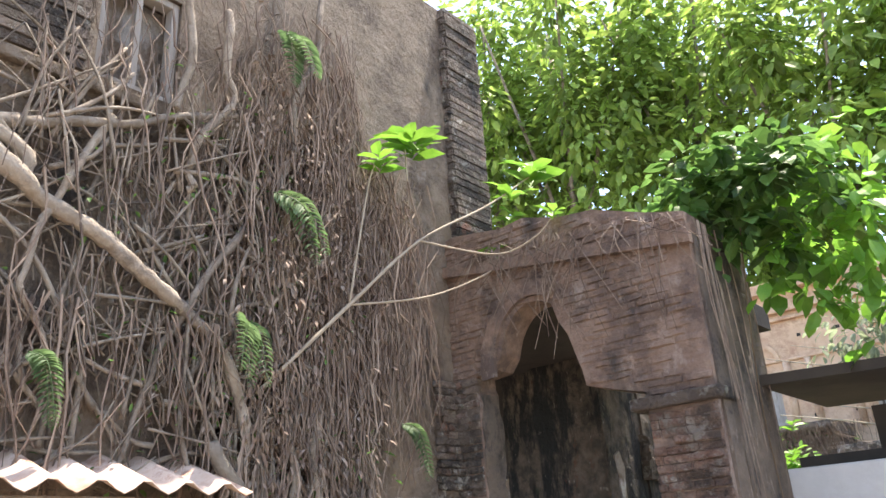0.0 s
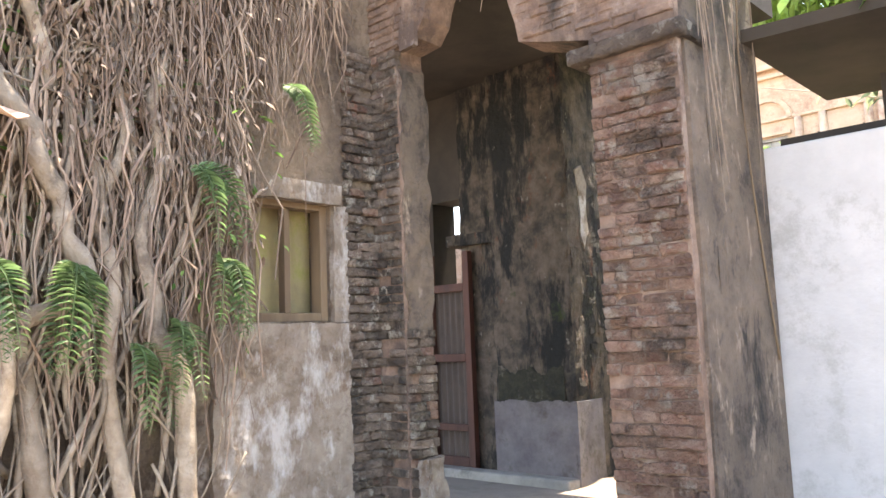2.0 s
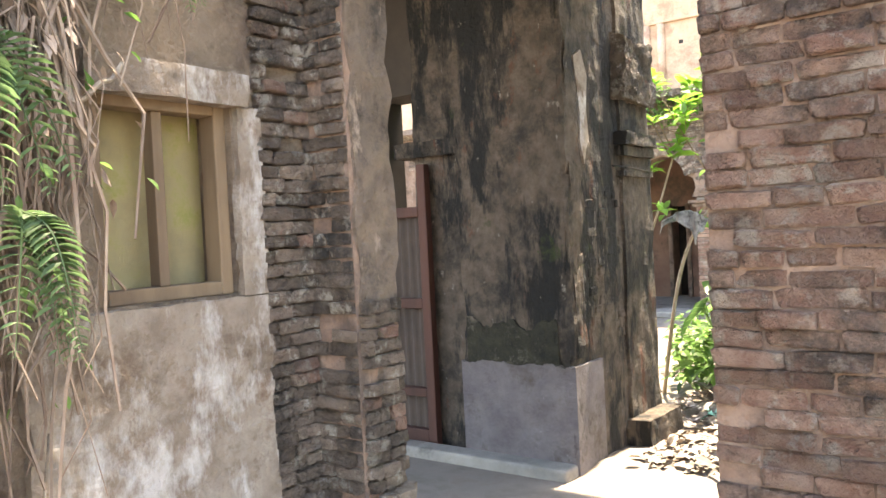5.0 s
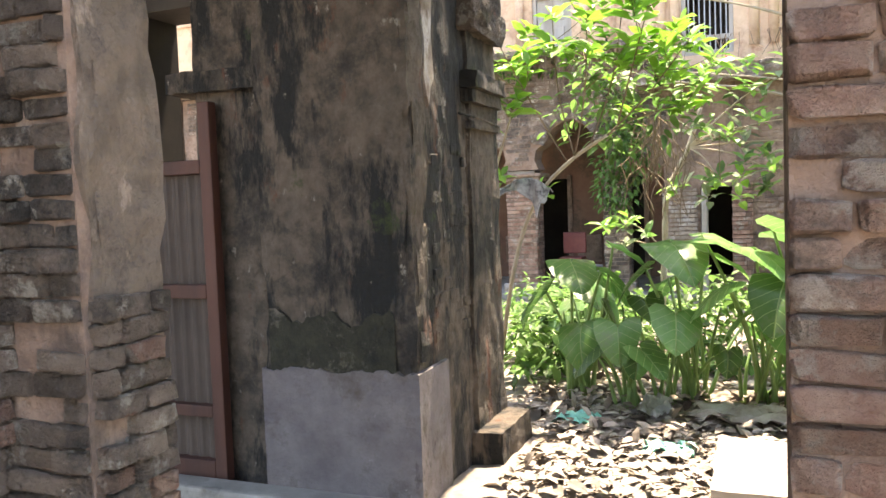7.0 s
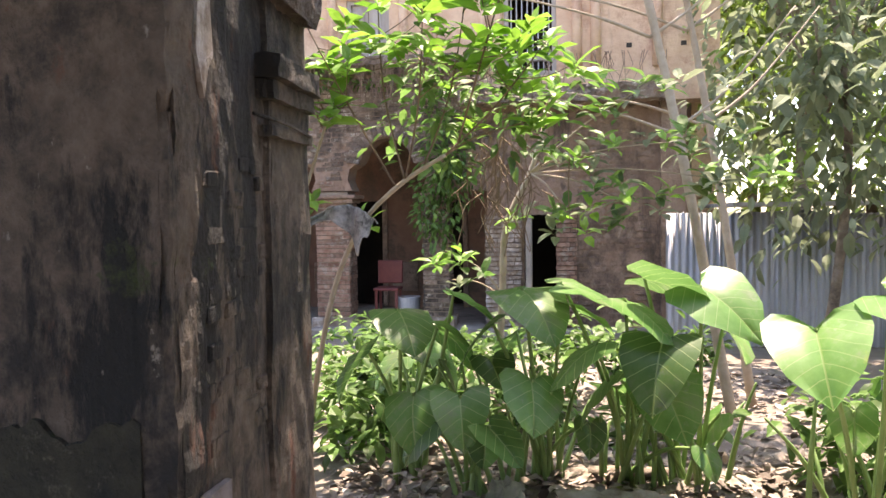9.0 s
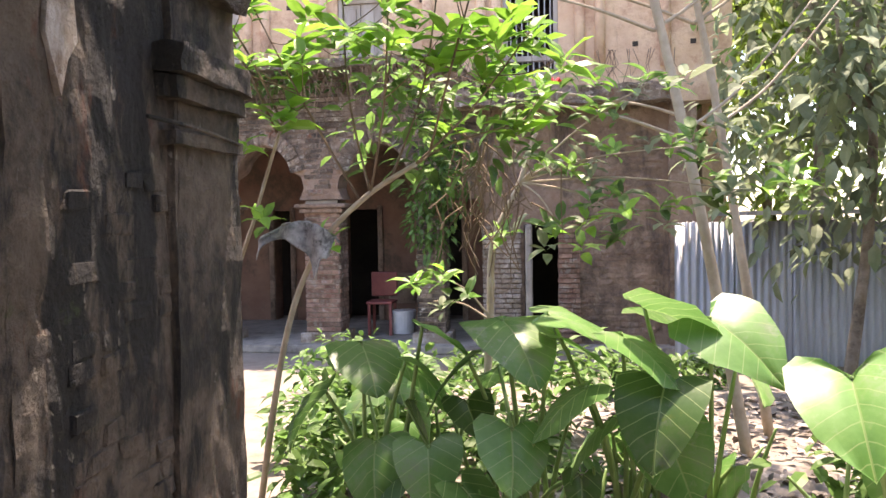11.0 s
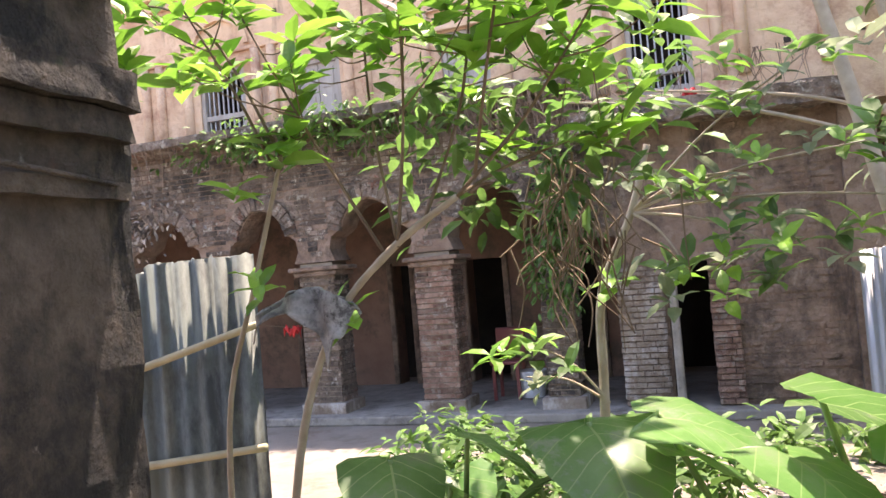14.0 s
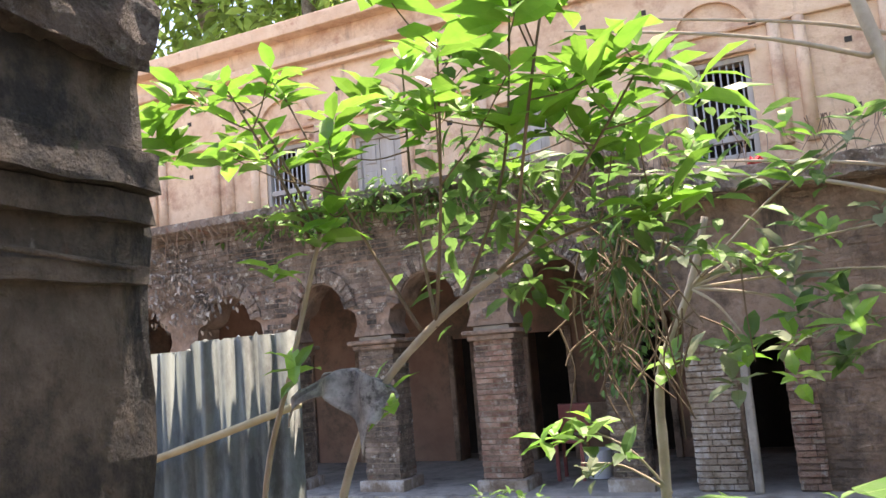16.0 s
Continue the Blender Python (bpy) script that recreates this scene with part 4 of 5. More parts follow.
# ---- the leafy bush with the cloth ----
bush = empty("bush_tree", "young yard tree with large bright green leaf rosettes", "tree")
tube("trunk", ((-4.25, 8.6, 0), (-4.05, 8.5, 0.95), (-3.87, 8.5, 1.42), (-3.63, 8.5, 1.67), (-3.37, 8.5, 1.83)), 0.017, 0.012, TWIG, bush)
tube("trunk", ((-4.42, 8.6, 0), (-4.34, 8.5, 1.06), (-4.18, 8.5, 1.6), (-4.03, 8.5, 2.05)), 0.013, 0.008, TWIG, bush)
random.seed(9)
tips = []
for a, b, c in (((-3.65, 8.5, 1.66), (-3.9, 8.5, 2.1), (-4.16, 8.5, 2.6)), ((-3.6, 8.5, 1.68), (-3.5, 8.4, 2.1), (-3.47, 8.4, 2.6)), ((-3.5, 8.5, 1.75), (-3.35, 8.6, 2.2), (-3.24, 8.5, 2.75)), ((-3.37, 8.5, 1.83), (-3.1, 8.5, 2.08), (-2.82, 8.4, 2.4)), ((-3.37, 8.5, 1.83), (-3.2, 8.7, 1.95), (-2.85, 8.8, 2.05)), ((-3.6, 8.5, 1.7), (-3.75, 8.7, 2.2), (-3.8, 8.8, 2.75)), ((-3.3, 8.5, 1.9), (-3.15, 8.3, 2.3), (-3.0, 8.2, 2.75)), ((-4.06, 8.5, 2.0), (-4.2, 8.5, 2.3), (-4.35, 8.4, 2.65))):
    tube("branch", (a, b, c), 0.007, 0.0035, BROWN_WOOD, bush)
    tips += [c, Vector(b).lerp(Vector(c), 0.55) + Vector((random.uniform(-0.12, 0.12), random.uniform(-0.15, 0.15), 0.02))]
    for _ in range(5):
        p = Vector(b).lerp(Vector(c), random.uniform(0.0, 1))
        q = p + Vector((random.uniform(-0.35, 0.35), random.uniform(-0.25, 0.25), random.uniform(0.0, 0.3)))
        tube("twig", (p, p.lerp(q, 0.5) + Vector((0, 0, -0.03)), q), 0.0035, 0.002, BROWN_WOOD, bush, 5, 0, "", 3)
        tips.append(q)
tube("branch", ((-4.03, 8.5, 2.05), (-4.3, 8.5, 2.55), (-4.62, 8.5, 2.72), (-4.82, 8.5, 2.6)), 0.006, 0.003, BROWN_WOOD, bush)
tips += [(-4.82, 8.5, 2.58), (-4.74, 8.45, 2.66), (-4.88, 8.5, 2.46), (-4.7, 8.5, 2.5), (-4.55, 8.5, 2.7)]
tips += [(-4.03, 8.5, 2.08), (-4.2, 8.45, 1.95), (-4.1, 8.4, 1.6), (-4.25, 8.5, 1.55), (-3.85, 8.5, 1.5)]
for p in tips:
    if random.random() < 0.95:
        v, f = rosette(p, (random.uniform(-0.5, 0.5), random.uniform(-0.8, 0.2), 1), random.randint(6, 10), random.uniform(0.13, 0.22), 1.0)
        mesh_object("leaf_rosette", v, f, LEAF_BRIGHT, bush)
v, f = blob_leaves(420, (-3.3, 8.9, 2.2), (0.7, 0.4, 0.45), 0.11, 40, 0.2)
mesh_object("small_leaves", v, f, LEAF_MID, bush)
pieces = []
for _ in range(60):
    p = Vector((random.gauss(-3.1, 0.12), random.gauss(9.3, 0.1), random.uniform(1.6, 2.05)))
    q = p + Vector((random.uniform(-0.15, 0.15), random.uniform(-0.1, 0.1), -random.uniform(0.1, 0.45)))
    pieces.append(tube_data(smooth_path((p, p.lerp(q, 0.5) + Vector((random.uniform(-0.1, 0.1), 0, 0)), q), 4), 0.005, 0.003, 4))
v, f = merge(pieces)
tagged(mesh_object("dry_vine_tangle", v, f, BROWN_WOOD), "tangle of dry brown vines", "vine", kind="stuff")

# cloth on the fork
bm = bmesh.new()
bmesh.ops.create_grid(bm, x_segments=26, y_segments=26, size=1)
for w in bm.verts:
    a, b = w.co.x, w.co.y
    drop = 0.10 + 0.03 * math.sin(3 * a) + 0.13 * math.exp(-((a - 0.66) / 0.13) ** 2)
    hang = max(0, -b) * drop + 0.02 * max(0, b)
    w.co = (-3.95 + a * 0.18 + 0.02 * b, 8.45 + 0.05 * b + 0.022 * math.sin(8 * a + 2 * b) + 0.02 * noise.noise((a * 3, b * 3, 1)), 1.565 - 0.08 * a * a - hang + 0.02 * noise.noise((a * 2.5, b * 2.5, 4)))
cl = part("hung_cloth", bm, CLOTH, None, smooth=True)
cl.modifiers.new("thick", "SOLIDIFY").thickness = 0.004
tagged(cl, "faded patterned grey cloth hung on a branch", "cloth")

# second small tree with dusty leaves
second = empty("bush_tree", "thin-stemmed small tree with dusty yellowing leaves", "tree")
tube("trunk", ((-3.2, 9.8, 0), (-3.15, 9.8, 0.97), (-3.12, 9.8, 1.42), (-2.95, 9.8, 1.79), (-2.85, 9.8, 2.1)), 0.03, 0.015, TWIG, second)
for c in ((-2.49, 9.6, 1.91), (-2.3, 9.5, 1.55), (-2.7, 9.6, 1.5), (-2.0, 9.4, 1.95), (-3.4, 9.6, 1.2), (-1.7, 9.4, 1.7), (-2.2, 9.3, 2.3), (-3.5, 9.7, 1.05)):
    b = Vector((-2.95, 9.8, 1.79)) if c[0] > -3 else Vector((-3.13, 9.8, 0.9))
    tube("branch", (b, b.lerp(Vector(c), 0.5) + Vector((0, 0, 0.05)), c), 0.008, 0.003, TWIG, second)
    for _ in range(9 if c[2] > 1.3 else 3):
        p = Vector(c) + Vector((random.gauss(0, 0.2), random.gauss(0, 0.1), random.gauss(0, 0.08)))
        v, f = rosette(p, (random.uniform(-0.5, 0.5), -0.5, 0.8), 6, 0.15, 1.1)
        mesh_object("leaf_rosette", v, f, random.choice((LEAF_BRIGHT, LEAF_MID, LEAF_DUSTY)), second)
vines = empty("creeper", "creeper curtain hanging on the veranda corner", "climber")
v, f = blob_leaves(900, (-4.1, 13.8, 1.9), (0.4, 0.15, 0.9), 0.1, 60, 0.9)
mesh_object("leaves", v, f, LEAF_MID, vines)
v, f = blob_leaves(1300, (-6.4, 13.8, 3.3), (2.4, 0.25, 0.3), 0.1, 60, 0.4)
mesh_object("slab_weed", v, f, LEAF_MID, vines, "weeds on the slab edge")
v, f = blob_leaves(800, (-9.8, 13.85, 2.7), (1.4, 0.1, 0.6), 0.07, 80, 0.9)
mesh_object("dry_creeper", v, f, LITTER, vines, "withered creeper")
pieces = []
for _ in range(260):
    x = random.choice((random.uniform(-11, -1.4), random.gauss(-4.3, 0.4)))
    p = Vector((x, 13.72 + random.uniform(-0.05, 0.02), 3.4))
    pieces.append(tube_data([p, p + Vector((random.gauss(0, 0.05), 0.05, -0.15)), p + Vector((random.gauss(0, 0.1), 0.1, -random.uniform(0.2, 0.7)))], 0.006, 0.003, 4))
v, f = merge(pieces)
tagged(mesh_object("root_fringe", v, f, TENDRIL, vines), kind="stuff")


# ---- taro clumps ----
def veined_leaf():
    """Taro blade: grey patches paint dust and sky sheen; paler midrib and side veins drawn from the leaf's own axes."""
    m = mat("taro_leaf", (0.07, 0.18, 0.04), (0.15, 0.30, 0.085), 3, 0.36, 0.25, 25, (0.17, 0.24, 0.12), 0.4, 3, rand=0.45, leaf=True, layers=(((0.34, 0.36, 0.06), 0.68, 2.2, (1, 1, 1)), ((0.26, 0.29, 0.22), 0.65, 5, (1, 1, 1))))
    n, l = m.node_tree.nodes, m.node_tree.links
    tc = n.new("ShaderNodeTexCoord")
    sp = n.new("ShaderNodeSeparateXYZ")
    l.new(tc.outputs["Object"], sp.inputs[0])

    def calc(op, a, b):
        q = n.new("ShaderNodeMath")
        q.operation = op
        for i, w in enumerate((a, b)):
            if isinstance(w, (int, float)):
                q.inputs[i].default_value = w
            else:
                l.new(w, q.inputs[i])
        return q.outputs[0]

    side = calc("ABSOLUTE", sp.outputs[1], 0.0)
    run = calc("SUBTRACT", sp.outputs[0], calc("MULTIPLY", side, 0.75))
    saw = calc("PINGPONG", calc("ADD", run, 2.0), 0.032)
    vein = calc("MAXIMUM", calc("LESS_THAN", saw, 0.0022), calc("LESS_THAN", side, 0.004))
    bs = n["Principled BSDF"]
    old = bs.inputs["Base Color"].links[0].from_socket
    mx = n.new("ShaderNodeMix")
    mx.data_type = "RGBA"
    l.new(calc("MULTIPLY", vein, 0.6), mx.inputs[0])
    l.new(old, mx.inputs[6])
    mx.inputs[7].default_value = (0.32, 0.42, 0.18, 1)
    for link in list(old.links):
        if link.to_node != mx:
            l.new(mx.outputs[2], link.to_socket)
    return m


AROID = veined_leaf()



def heart(length, width, droop, cup):
    rim = [(0.0, 0.0), (-0.2, 0.2), (-0.22, 0.38), (-0.06, 0.5), (0.2, 0.5), (0.45, 0.45), (0.68, 0.34), (0.88, 0.17), (1.0, 0.0)]
    verts, faces = [], []
    rows = 6
    kink = random.uniform(0, 6)
    for sgn in (1, -1):
        for j in range(rows):
            q = j / (rows - 1)
            for x, y in rim:
                px = max(x, 0) * (1 - q) + x * q
                wave = (0.03 * math.sin(11 * px + 3 * q + kink) + 0.02 * math.sin(23 * px + 2 * kink)) * q * q
                verts.append((px * length, sgn * y * q * width * 1.15, -droop * length * max(0, px) ** 2 + cup * length * (y * q) + wave * length - 0.01 * (q == 0)))
    m = len(rim)
    for s in (0, 1):
        o = s * rows * m
        for j in range(rows - 1):
            for i in range(m - 1):
                q = (o + j * m + i, o + j * m + i + 1, o + (j + 1) * m + i + 1, o + (j + 1) * m + i)
                faces.append(q if s else tuple(reversed(q)))
    return verts, faces


def taro(base, leaves, label="broad-leaved taro clump with long green stalks"):
    th = empty("taro_plant", label, "plant", "taro plants in the yard")
    low = [((base[0] + random.uniform(-0.4, 0.4), base[1] - random.uniform(0, 0.35), a[2] * random.uniform(0.45, 0.8)), h + random.uniform(-90, 90), t + 15, s * random.uniform(0.5, 0.8)) for a, h, t, s in leaves[::3]]
    for k in range(9):
        b = Vector(base) + Vector((random.gauss(0, 0.09), random.gauss(0, 0.07), 0))
        q = b + Vector((random.gauss(0, 0.14), random.gauss(0, 0.12), random.uniform(0.3, 0.7)))
        tube("sheath", (b, b.lerp(q, 0.5) + Vector((0, 0, 0.06)), q), 0.017, 0.006, STALK, th, 6, 0.05)
    for at, heading, tilt, size in leaves + low:
        tip = Vector(at)
        tilt, size = tilt * (0.4 if at[2] > 0.95 else 0.8), size * 0.72
        b = Vector(base) + Vector((random.uniform(-0.07, 0.07), random.uniform(-0.07, 0.07), 0))
        tube("stalk", (b, b.lerp(tip, 0.5) + (b - tip).cross(Vector((0, 0, 1))) * 0.04 + Vector((0, 0, 0.08)), tip), 0.016, 0.008, STALK, th, 6, 0.05)
        v, f = heart(size, size * 0.98, random.uniform(0.15, 0.55), random.uniform(-0.25, 0.3))
        m = Matrix.Translation(tip) @ Matrix.Rotation(radians(heading), 4, "Z") @ Matrix.Rotation(radians(tilt), 4, "Y") @ Matrix.Rotation(radians(random.uniform(-24, 24)), 4, "X")
        mesh_object("leaf", v, f, AROID, th, "", True).matrix_world = m


STALK = mat("taro_stalk", (0.12, 0.22, 0.06), (0.2, 0.30, 0.10), 5, 0.5, 0.1, 30)
random.seed(21)
taro((-2.85, 8.5, 0.04), [((-2.95, 8.25, 1.12), -60, 25, 0.5), ((-2.75, 8.3, 1.05), 10, 30, 0.42), ((-3.1, 8.2, 0.95), 200, 40, 0.4), ((-2.9, 8.0, 0.7), -80, 45, 0.4), ((-3.0, 8.6, 0.85), 120, 30, 0.35)])
taro((-2.4, 8.5, 0.04), [((-2.75, 8.2, 1.15), 5, 5, 0.5), ((-2.45, 8.1, 1.08), -40, 40, 0.45), ((-2.6, 8.0, 0.88), 200, 30, 0.42), ((-2.3, 8.0, 0.72), -70, 45, 0.42)])
taro((-2.1, 8.4, 0.04), [((-2.35, 8.2, 1.18), -5, 15, 0.58), ((-2.1, 8.1, 1.15), -50, 45, 0.5), ((-2.3, 7.95, 0.9), -110, 40, 0.45), ((-2.5, 8.2, 0.7), 190, 40, 0.4), ((-1.95, 8.3, 0.95), 30, 40, 0.4)])
taro((-3.6, 8.5, 0.04), [((-3.6, 8.3, 1.0), -60, 60, 0.42), ((-3.75, 8.2, 0.8), 220, 40, 0.4), ((-3.4, 8.3, 0.92), 20, 35, 0.4), ((-3.5, 8.1, 0.6), -90, 45, 0.4), ((-3.3, 8.2, 1.1), 10, 55, 0.35)])
taro((-1.45, 7.9, 0.02), [((-1.75, 7.55, 1.02), -100, 65, 0.5), ((-1.45, 7.6, 1.15), -40, 40, 0.5), ((-1.3, 7.7, 0.75), -20, 45, 0.4)])
taro((-3.2, 8.2, 0.04), [((-3.25, 8.0, 0.62), -80, 45, 0.36), ((-3.1, 7.9, 0.5), -30, 40, 0.34), ((-3.4, 8.0, 0.48), 200, 45, 0.32)])
taro((-3.7, 9.2, 0.04), [((-3.75, 9.0, 0.62), 210, 40, 0.34), ((-3.6, 8.9, 0.78), -60, 40, 0.36), ((-3.4, 9.0, 0.7), 0, 40, 0.32)])
under = empty("undergrowth", "low green weeds between the taro plants", "weeds", kind="stuff")
for c, r, n in (((-3.9, 8.9, 0.28), (0.35, 0.45, 0.25), 420), ((-3.0, 9.3, 0.22), (0.6, 0.4, 0.2), 300), ((-2.2, 9.3, 0.2), (0.5, 0.4, 0.15), 120), ((-1.2, 8.3, 0.4), (0.5, 0.5, 0.35), 500), ((-3.8, 9.6, 0.4), (0.5, 0.4, 0.3), 500), ((-2.9, 10.3, 0.4), (0.6, 0.5, 0.35), 380), ((-4.2, 9.7, 0.3), (0.4, 0.4, 0.25), 420), ((-3.9, 10.8, 0.3), (0.6, 0.5, 0.25), 500), ((-4.6, 11.5, 0.3), (0.6, 0.5, 0.25), 420)):
    v, f = blob_leaves(n, c, r, 0.12, 50, 0.1, 1.1)
    tagged(mesh_object("weeds", v, f, LEAF_MID, under), kind="stuff")

# creeping roots and rubbish on the soil
for pts in (((-3.9, 8.75, 0.05), (-3.4, 8.6, 0.09), (-3.0, 8.7, 0.07), (-2.5, 8.55, 0.05)), ((-3.3, 9.0, 0.12), (-3.05, 8.75, 0.12), (-2.8, 8.4, 0.05)), ((-2.6, 8.6, 0.06), (-2.2, 8.5, 0.1), (-1.9, 8.7, 0.05))):
    tagged(tube("surface_root", pts, 0.045, 0.03, BARK), "thick bare root snaking over the soil", "root")
random.seed(31)
ps, ds, ss = [], [], []
for _ in range(6000):
    x, y = random.uniform(-4.0, -0.6), random.uniform(6.5, 11.5)
    if random.random() < 0.5:
        y = random.uniform(6.6, 9.0)
    if x < -3.6 and y < 7.5 or (-2.64 < x < -1.4 and 6.6 < y < 7.4):
        continue
    ps.append((x, y, 0.05 + random.uniform(0, 0.05)))
    ds.append((random.uniform(-1, 1), random.uniform(-1, 1), random.uniform(-0.15, 0.35)))
    ss.append(random.uniform(0.04, 0.12))
v, f = leaf_cloud(ps, ds, ss, 1.2)
tagged(mesh_object("leaf_litter", v, f, LITTER), "dry brown leaves scattered on the soil", "leaves", kind="stuff")


def crumple(name, at, size, material, label, category):
    bm = bmesh.new()
    bmesh.ops.create_grid(bm, x_segments=14, y_segments=14, size=1)
    for w in bm.verts:
        a, b = w.co.x, w.co.y
        r = 1 + 0.35 * noise.noise((a * 2 + at[0] * 7, b * 2, 3))
        w.co = (at[0] + a * size[0] * r, at[1] + b * size[1] * r, at[2] + size[2] * (0.5 + noise.noise((a * 2.3 + at[1], b * 2.3, 8)) + 0.4 * noise.noise((a * 6, b * 6, at[0]))))
    return tagged(part(name, bm, material, None, smooth=True), label, category)


crumple("plastic_sheet", (-3.48, 7.76, 0.06), (0.13, 0.1, 0.06), GREEN_RAG, "crumpled sea-green plastic sheet on the ground", "rubbish")
crumple("plastic_bag", (-2.88, 7.32, 0.06), (0.12, 0.08, 0.05), GREEN_RAG, "torn sea-green plastic bag on the ground", "rubbish")
crumple("plastic_bag", (-3.3, 8.45, 0.3), (0.05, 0.04, 0.09), BLUE_RAG, "blue plastic bag caught on stalks", "rubbish")
crumple("grey_sack", (-3.03, 8.0, 0.1), (0.09, 0.22, 0.06), CONCRETE, "flattened grey sack among leaves", "sack")
crumple("grey_sack", (-2.5, 8.0, 0.08), (0.3, 0.16, 0.06), LITTER, "dark crumpled sheet among leaves", "sack")
bm = bmesh.new()
bmesh.ops.create_cone(bm, cap_ends=True, segments=24, radius1=0.13, radius2=0.17, depth=0.3)
bmesh.ops.translate(bm, vec=(-4.75, 14.8, 0.26), verts=bm.verts)
tagged(part("bucket", bm, PALE), "pale plastic bucket on the veranda floor", "bucket")
chair = empty("plastic_chair", "maroon plastic chair on the veranda", "chair")
part("seat", box(-5.2, -4.85, 14.6, 14.95, 0.5, 0.54, 0.015), MAROON, chair)
part("backrest", box(-5.2, -4.85, 14.93, 14.97, 0.58, 0.9, 0.015), MAROON, chair)
for x in (-5.18, -4.9):
    for y in (14.62, 14.9):
        part("leg", box(x, x + 0.035, y, y + 0.035, 0.1, 0.5), MAROON, chair)
tagged(crumple("red_cloth", (-2.75, 13.72, 3.04), (0.06, 0.03, 0.08), mat("red_cloth", (0.5, 0.03, 0.04), (0.6, 0.05, 0.06), 5, 0.9, 0.1), "small red rag on the slab edge", "cloth"))
for x, y, h in ((-2.2, 11.6, 0.5), (-1.5, 12.2, 0.4), (-3.4, 12.4, 0.35)):
    v, f = blob_leaves(260, (x, y, h * 0.5), (0.4, 0.3, h * 0.5), 0.12, 26, 0.2)
    tagged(mesh_object("weed_patch", v, f, LEAF_MID), "patch of knee-high weeds in the yard", "weeds", kind="stuff")
rod = tube("iron_rod", ((-3.82, 6.85, 1.86), (-3.79, 7.1, 1.85), (-3.79, 7.4, 1.83)), 0.007, 0.006, INNER, None)
tagged(rod, "thin rusty rod along the pilaster", "rod")

# ---- bricks, the pieces of the gate piers ----
random.seed(77)
BR = []
for k in range(10):
    bm = box(-0.5, 0.5, -0.5, 0.5, -0.5, 0.5)
    bmesh.ops.bevel(bm, geom=bm.edges[:], offset=0.1, segments=1, affect="EDGES")
    for w in bm.verts:
        w.co += Vector((random.uniform(-0.03, 0.03), random.uniform(-0.1, 0.1), random.uniform(-0.08, 0.08)))
    bmesh.ops.recalc_face_normals(bm, faces=bm.faces)
    pair = []
    for m in (BRICK, BRICK_DARK, INNER):
        me = bpy.data.meshes.new("brick")
        bm.to_mesh(me)
        me.materials.append(m)
        pair.append(me)
    bm.free()
    BR.append(pair)


def brick_face(lo, hi, z0, z1, place, dark, course=0.054, bricks=(0.11, 0.23), thing=None, missing=0.05):
    z = z0
    while z < z1:
        x = lo - random.uniform(0, 0.08)
        while x < hi - 0.02:
            w = random.uniform(*bricks)
            a, b = max(x, lo), min(x + w, hi)
            if b - a > 0.025 and random.random() > missing:
                ob = new("brick", random.choice(BR)[dark() if callable(dark) else dark])
                ob.parent = thing or wall_gate
                place(ob, (a + b) / 2, z + course / 2, b - a - 0.008, course - random.uniform(0.0, 0.01))
            x += w
        z += course


def brick_skin(name, fits, lo, hi, z0, z1, y, material, parent, course, label):
    """Worn courses of small bricks set into a wall face, wherever the wall stands behind them."""
    verts, faces = [], []
    z, row = z0, 0
    while z < z1:
        x = lo - random.uniform(0, 0.15)
        while x < hi:
            w = random.uniform(0.12, 0.24)
            ends = [(x + 0.006, z + 0.006), (x + w - 0.006, z + 0.006), (x + w - 0.006, z + course - 0.005), (x + 0.006, z + course - 0.005)]
            if random.random() > 0.12 and all(fits(*p) for p in ends):
                k = len(verts)
                out = y - random.uniform(0.002, 0.018)
                tip = [(p[0] + random.uniform(-0.006, 0.006), out + random.uniform(-0.004, 0.006), p[1] + random.uniform(-0.006, 0.006)) for p in ends]
                cx, cz = sum(p[0] for p in tip) / 4, sum(p[2] for p in tip) / 4
                verts += [(p[0], y + 0.01, p[1]) for p in ends] + [(p[0], out + 0.006, p[2]) for p in tip] + [(cx + (p[0] - cx) * 0.88, p[1], cz + (p[2] - cz) * 0.7) for p in tip]
                for r in (0, 4):
                    faces += [(k + r + i, k + r + (i + 1) % 4, k + r + 4 + (i + 1) % 4, k + r + 4 + i) for i in range(4)]
                faces.append((k + 8, k + 9, k + 10, k + 11))
            x += w
        z += course
    return tagged(mesh_object(name, verts, faces, material, parent, label), kind="stuff")


def within(outline):
    def test(x, z):
        hit = False
        for (xa, za), (xb, zb) in zip(outline, outline[1:] + outline[:1]):
            if (za > z) != (zb > z) and x < xa + (z - za) * (xb - xa) / (zb - za):
                hit = not hit
        return hit
    return test


brick_skin("spandrel_bricks", within(gate), -4.0, -1.93, 2.58, 4.1, 4.36, GATE, wall_gate, 0.05, "worn brick courses over the arch")
brick_skin("arcade_bricks", within(outline), -9.6, -3.72, 1.9, 2.72, 14.05, BRICK_DARK, arcade, 0.062, "dark worn brick between the arches")
brick_skin("wall_bricks", within(outline), -2.5, -1.45, 0.15, 2.8, 14.05, VERANDA, arcade, 0.07, "eroded brick beside the doorway")


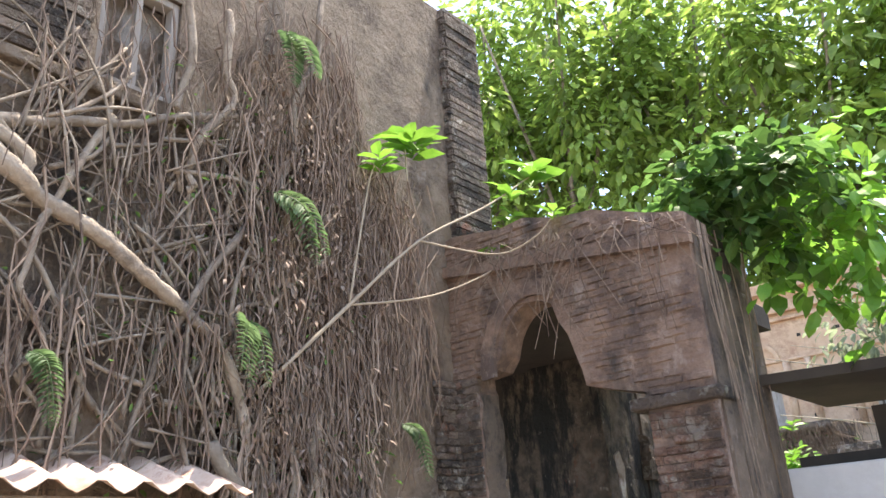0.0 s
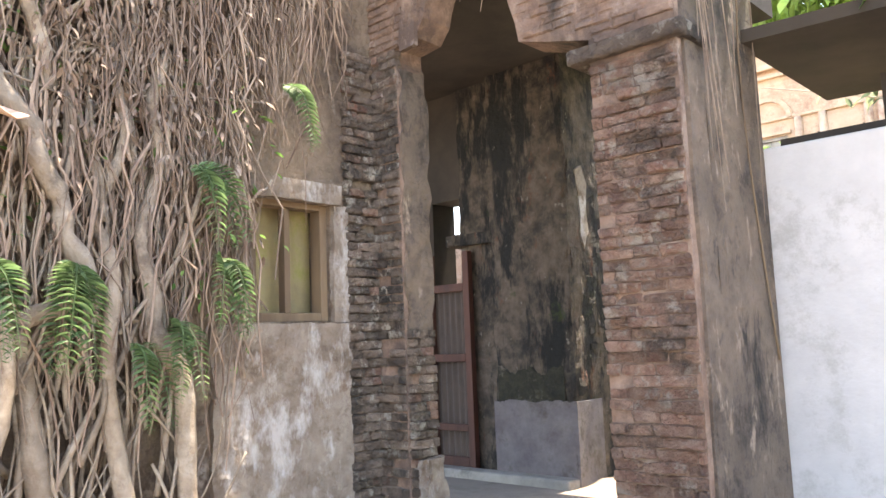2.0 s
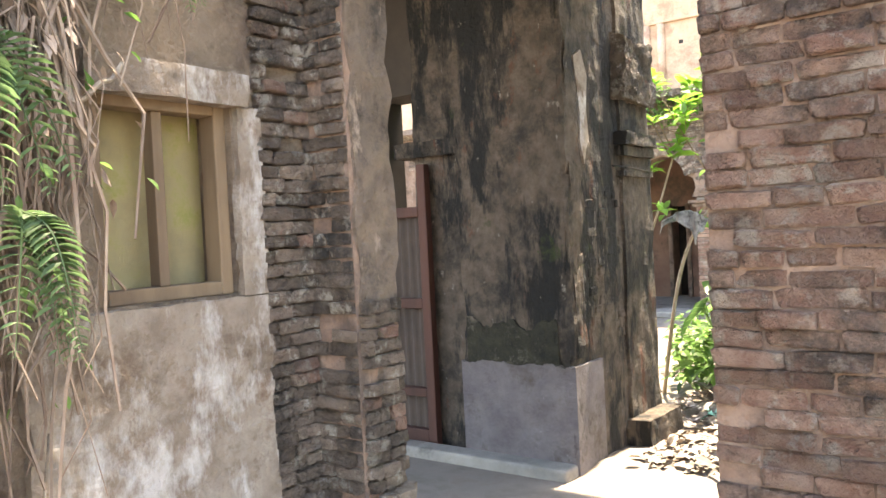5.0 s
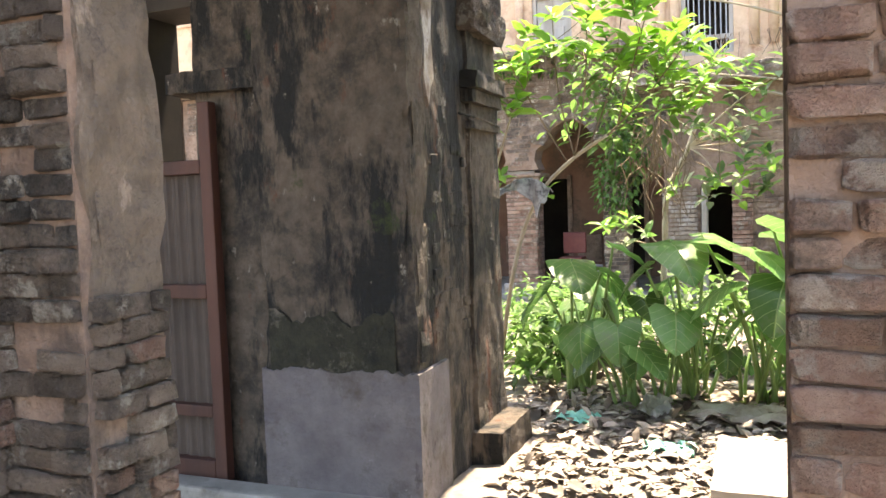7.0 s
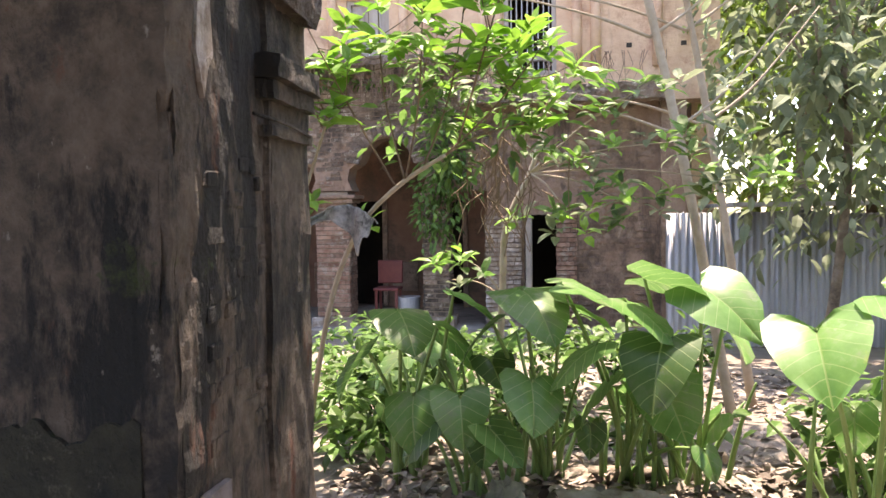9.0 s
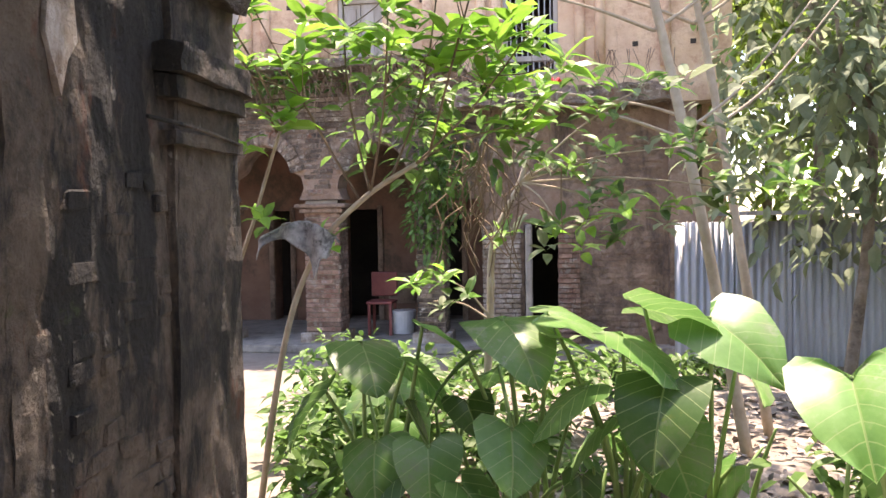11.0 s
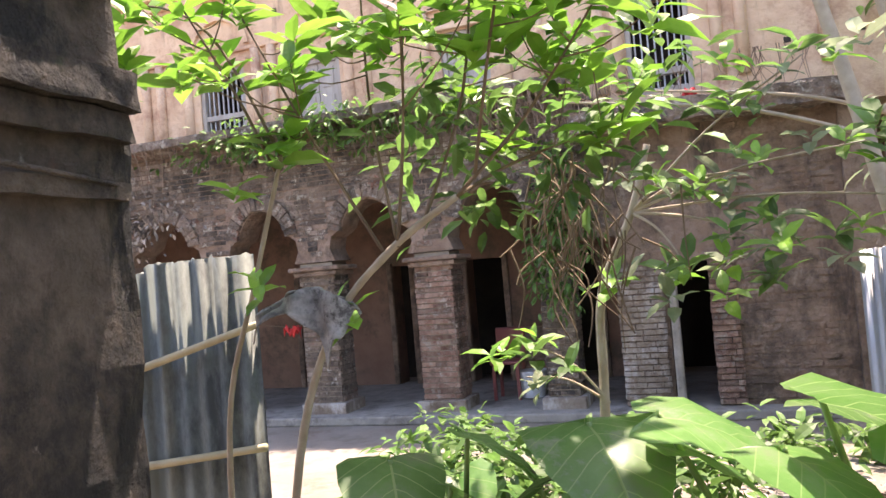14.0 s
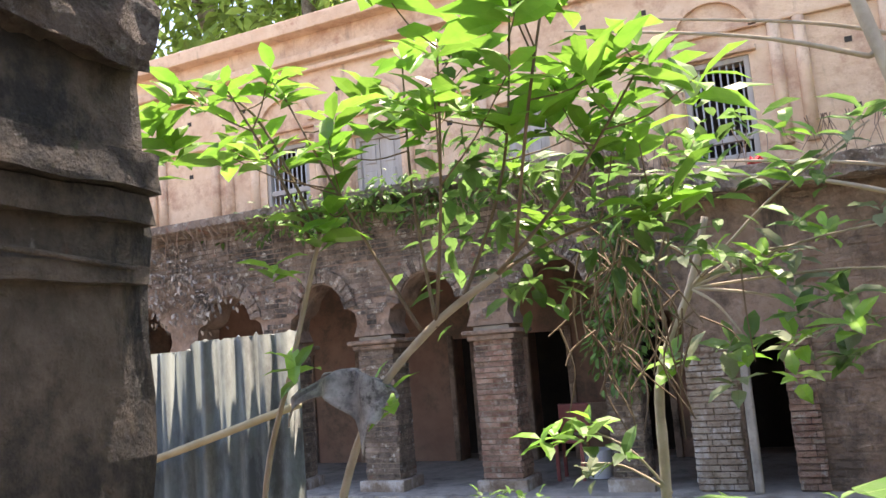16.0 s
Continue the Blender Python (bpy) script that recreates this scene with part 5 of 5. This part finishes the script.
def front(ob, c, z, w, h):
    ob.location = (c, 4.388 - random.uniform(0, 0.022), z)
    ob.scale = (w, 0.07, h)
    ob.rotation_euler = (random.gauss(0, 0.05), random.gauss(0, 0.025), random.gauss(0, 0.03))


def reveal(ob, c, z, w, h):
    ob.location = (-3.762 + random.uniform(0, 0.02), c, z)
    ob.scale = (0.06, w, h)
    ob.rotation_euler = (random.gauss(0, 0.02), random.gauss(0, 0.02), 0)


brick_face(-2.395, -1.93, 0.05, 2.48, front, 0)
brick_face(-4.0, -3.76, 0.05, 2.95, front, lambda: int(random.random() < 0.93))
brick_face(4.37, 4.59, 0.05, 1.2, reveal, lambda: int(random.random() < 0.85), bricks=(0.1, 0.2))


def flank(ob, c, z, w, h):
    ob.location = (-4.01 + random.uniform(0, 0.025), c, z)
    ob.scale = (0.07, w, h)
    ob.rotation_euler = (random.gauss(0, 0.02), random.gauss(0, 0.05), random.gauss(0, 0.03))


brick_face(4.1, 4.37, 0.05, 2.95, flank, lambda: int(random.random() < 0.9))


def pier_side(ob, c, z, w, h):
    ob.location = (-3.882 + random.uniform(0, 0.014), c, z)
    ob.scale = (0.06, w, h)
    ob.rotation_euler = (random.gauss(0, 0.03), random.gauss(0, 0.04), random.gauss(0, 0.04))


brick_face(6.27, 6.44, 0.72, 2.4, pier_side, 2, 0.06, (0.08, 0.16), inner, 0.3)
brick_face(6.5, 7.0, 0.75, 1.7, pier_side, 2, 0.06, (0.1, 0.2), inner, 0.62)
tagged(part("jamb_stone", rough_box(-3.78, -3.63, 4.36, 4.6, 0.0, 0.24, 0.02, 8), LIME), "worn pale stone block at the gate jamb", "stone")
tagged(part("jamb_stone", rough_box(-3.77, -3.65, 4.4, 4.58, 0.235, 0.48, 0.02, 8), LIME), "upright broken stone on the jamb block", "stone")
rag = crumple("red_cloth", (-7.5, 14.25, 1.0), (0.10, 0.03, 0.12), mat("red_rag", (0.5, 0.03, 0.03), (0.62, 0.05, 0.04), 5, 0.9, 0.1), "red rag on a cord strung between two pillars", "cloth")
tube("cord", ((-8.2, 14.25, 1.2), (-7.5, 14.25, 1.1), (-7.1, 14.25, 1.18)), 0.004, 0.004, BROWN_WOOD, rag)
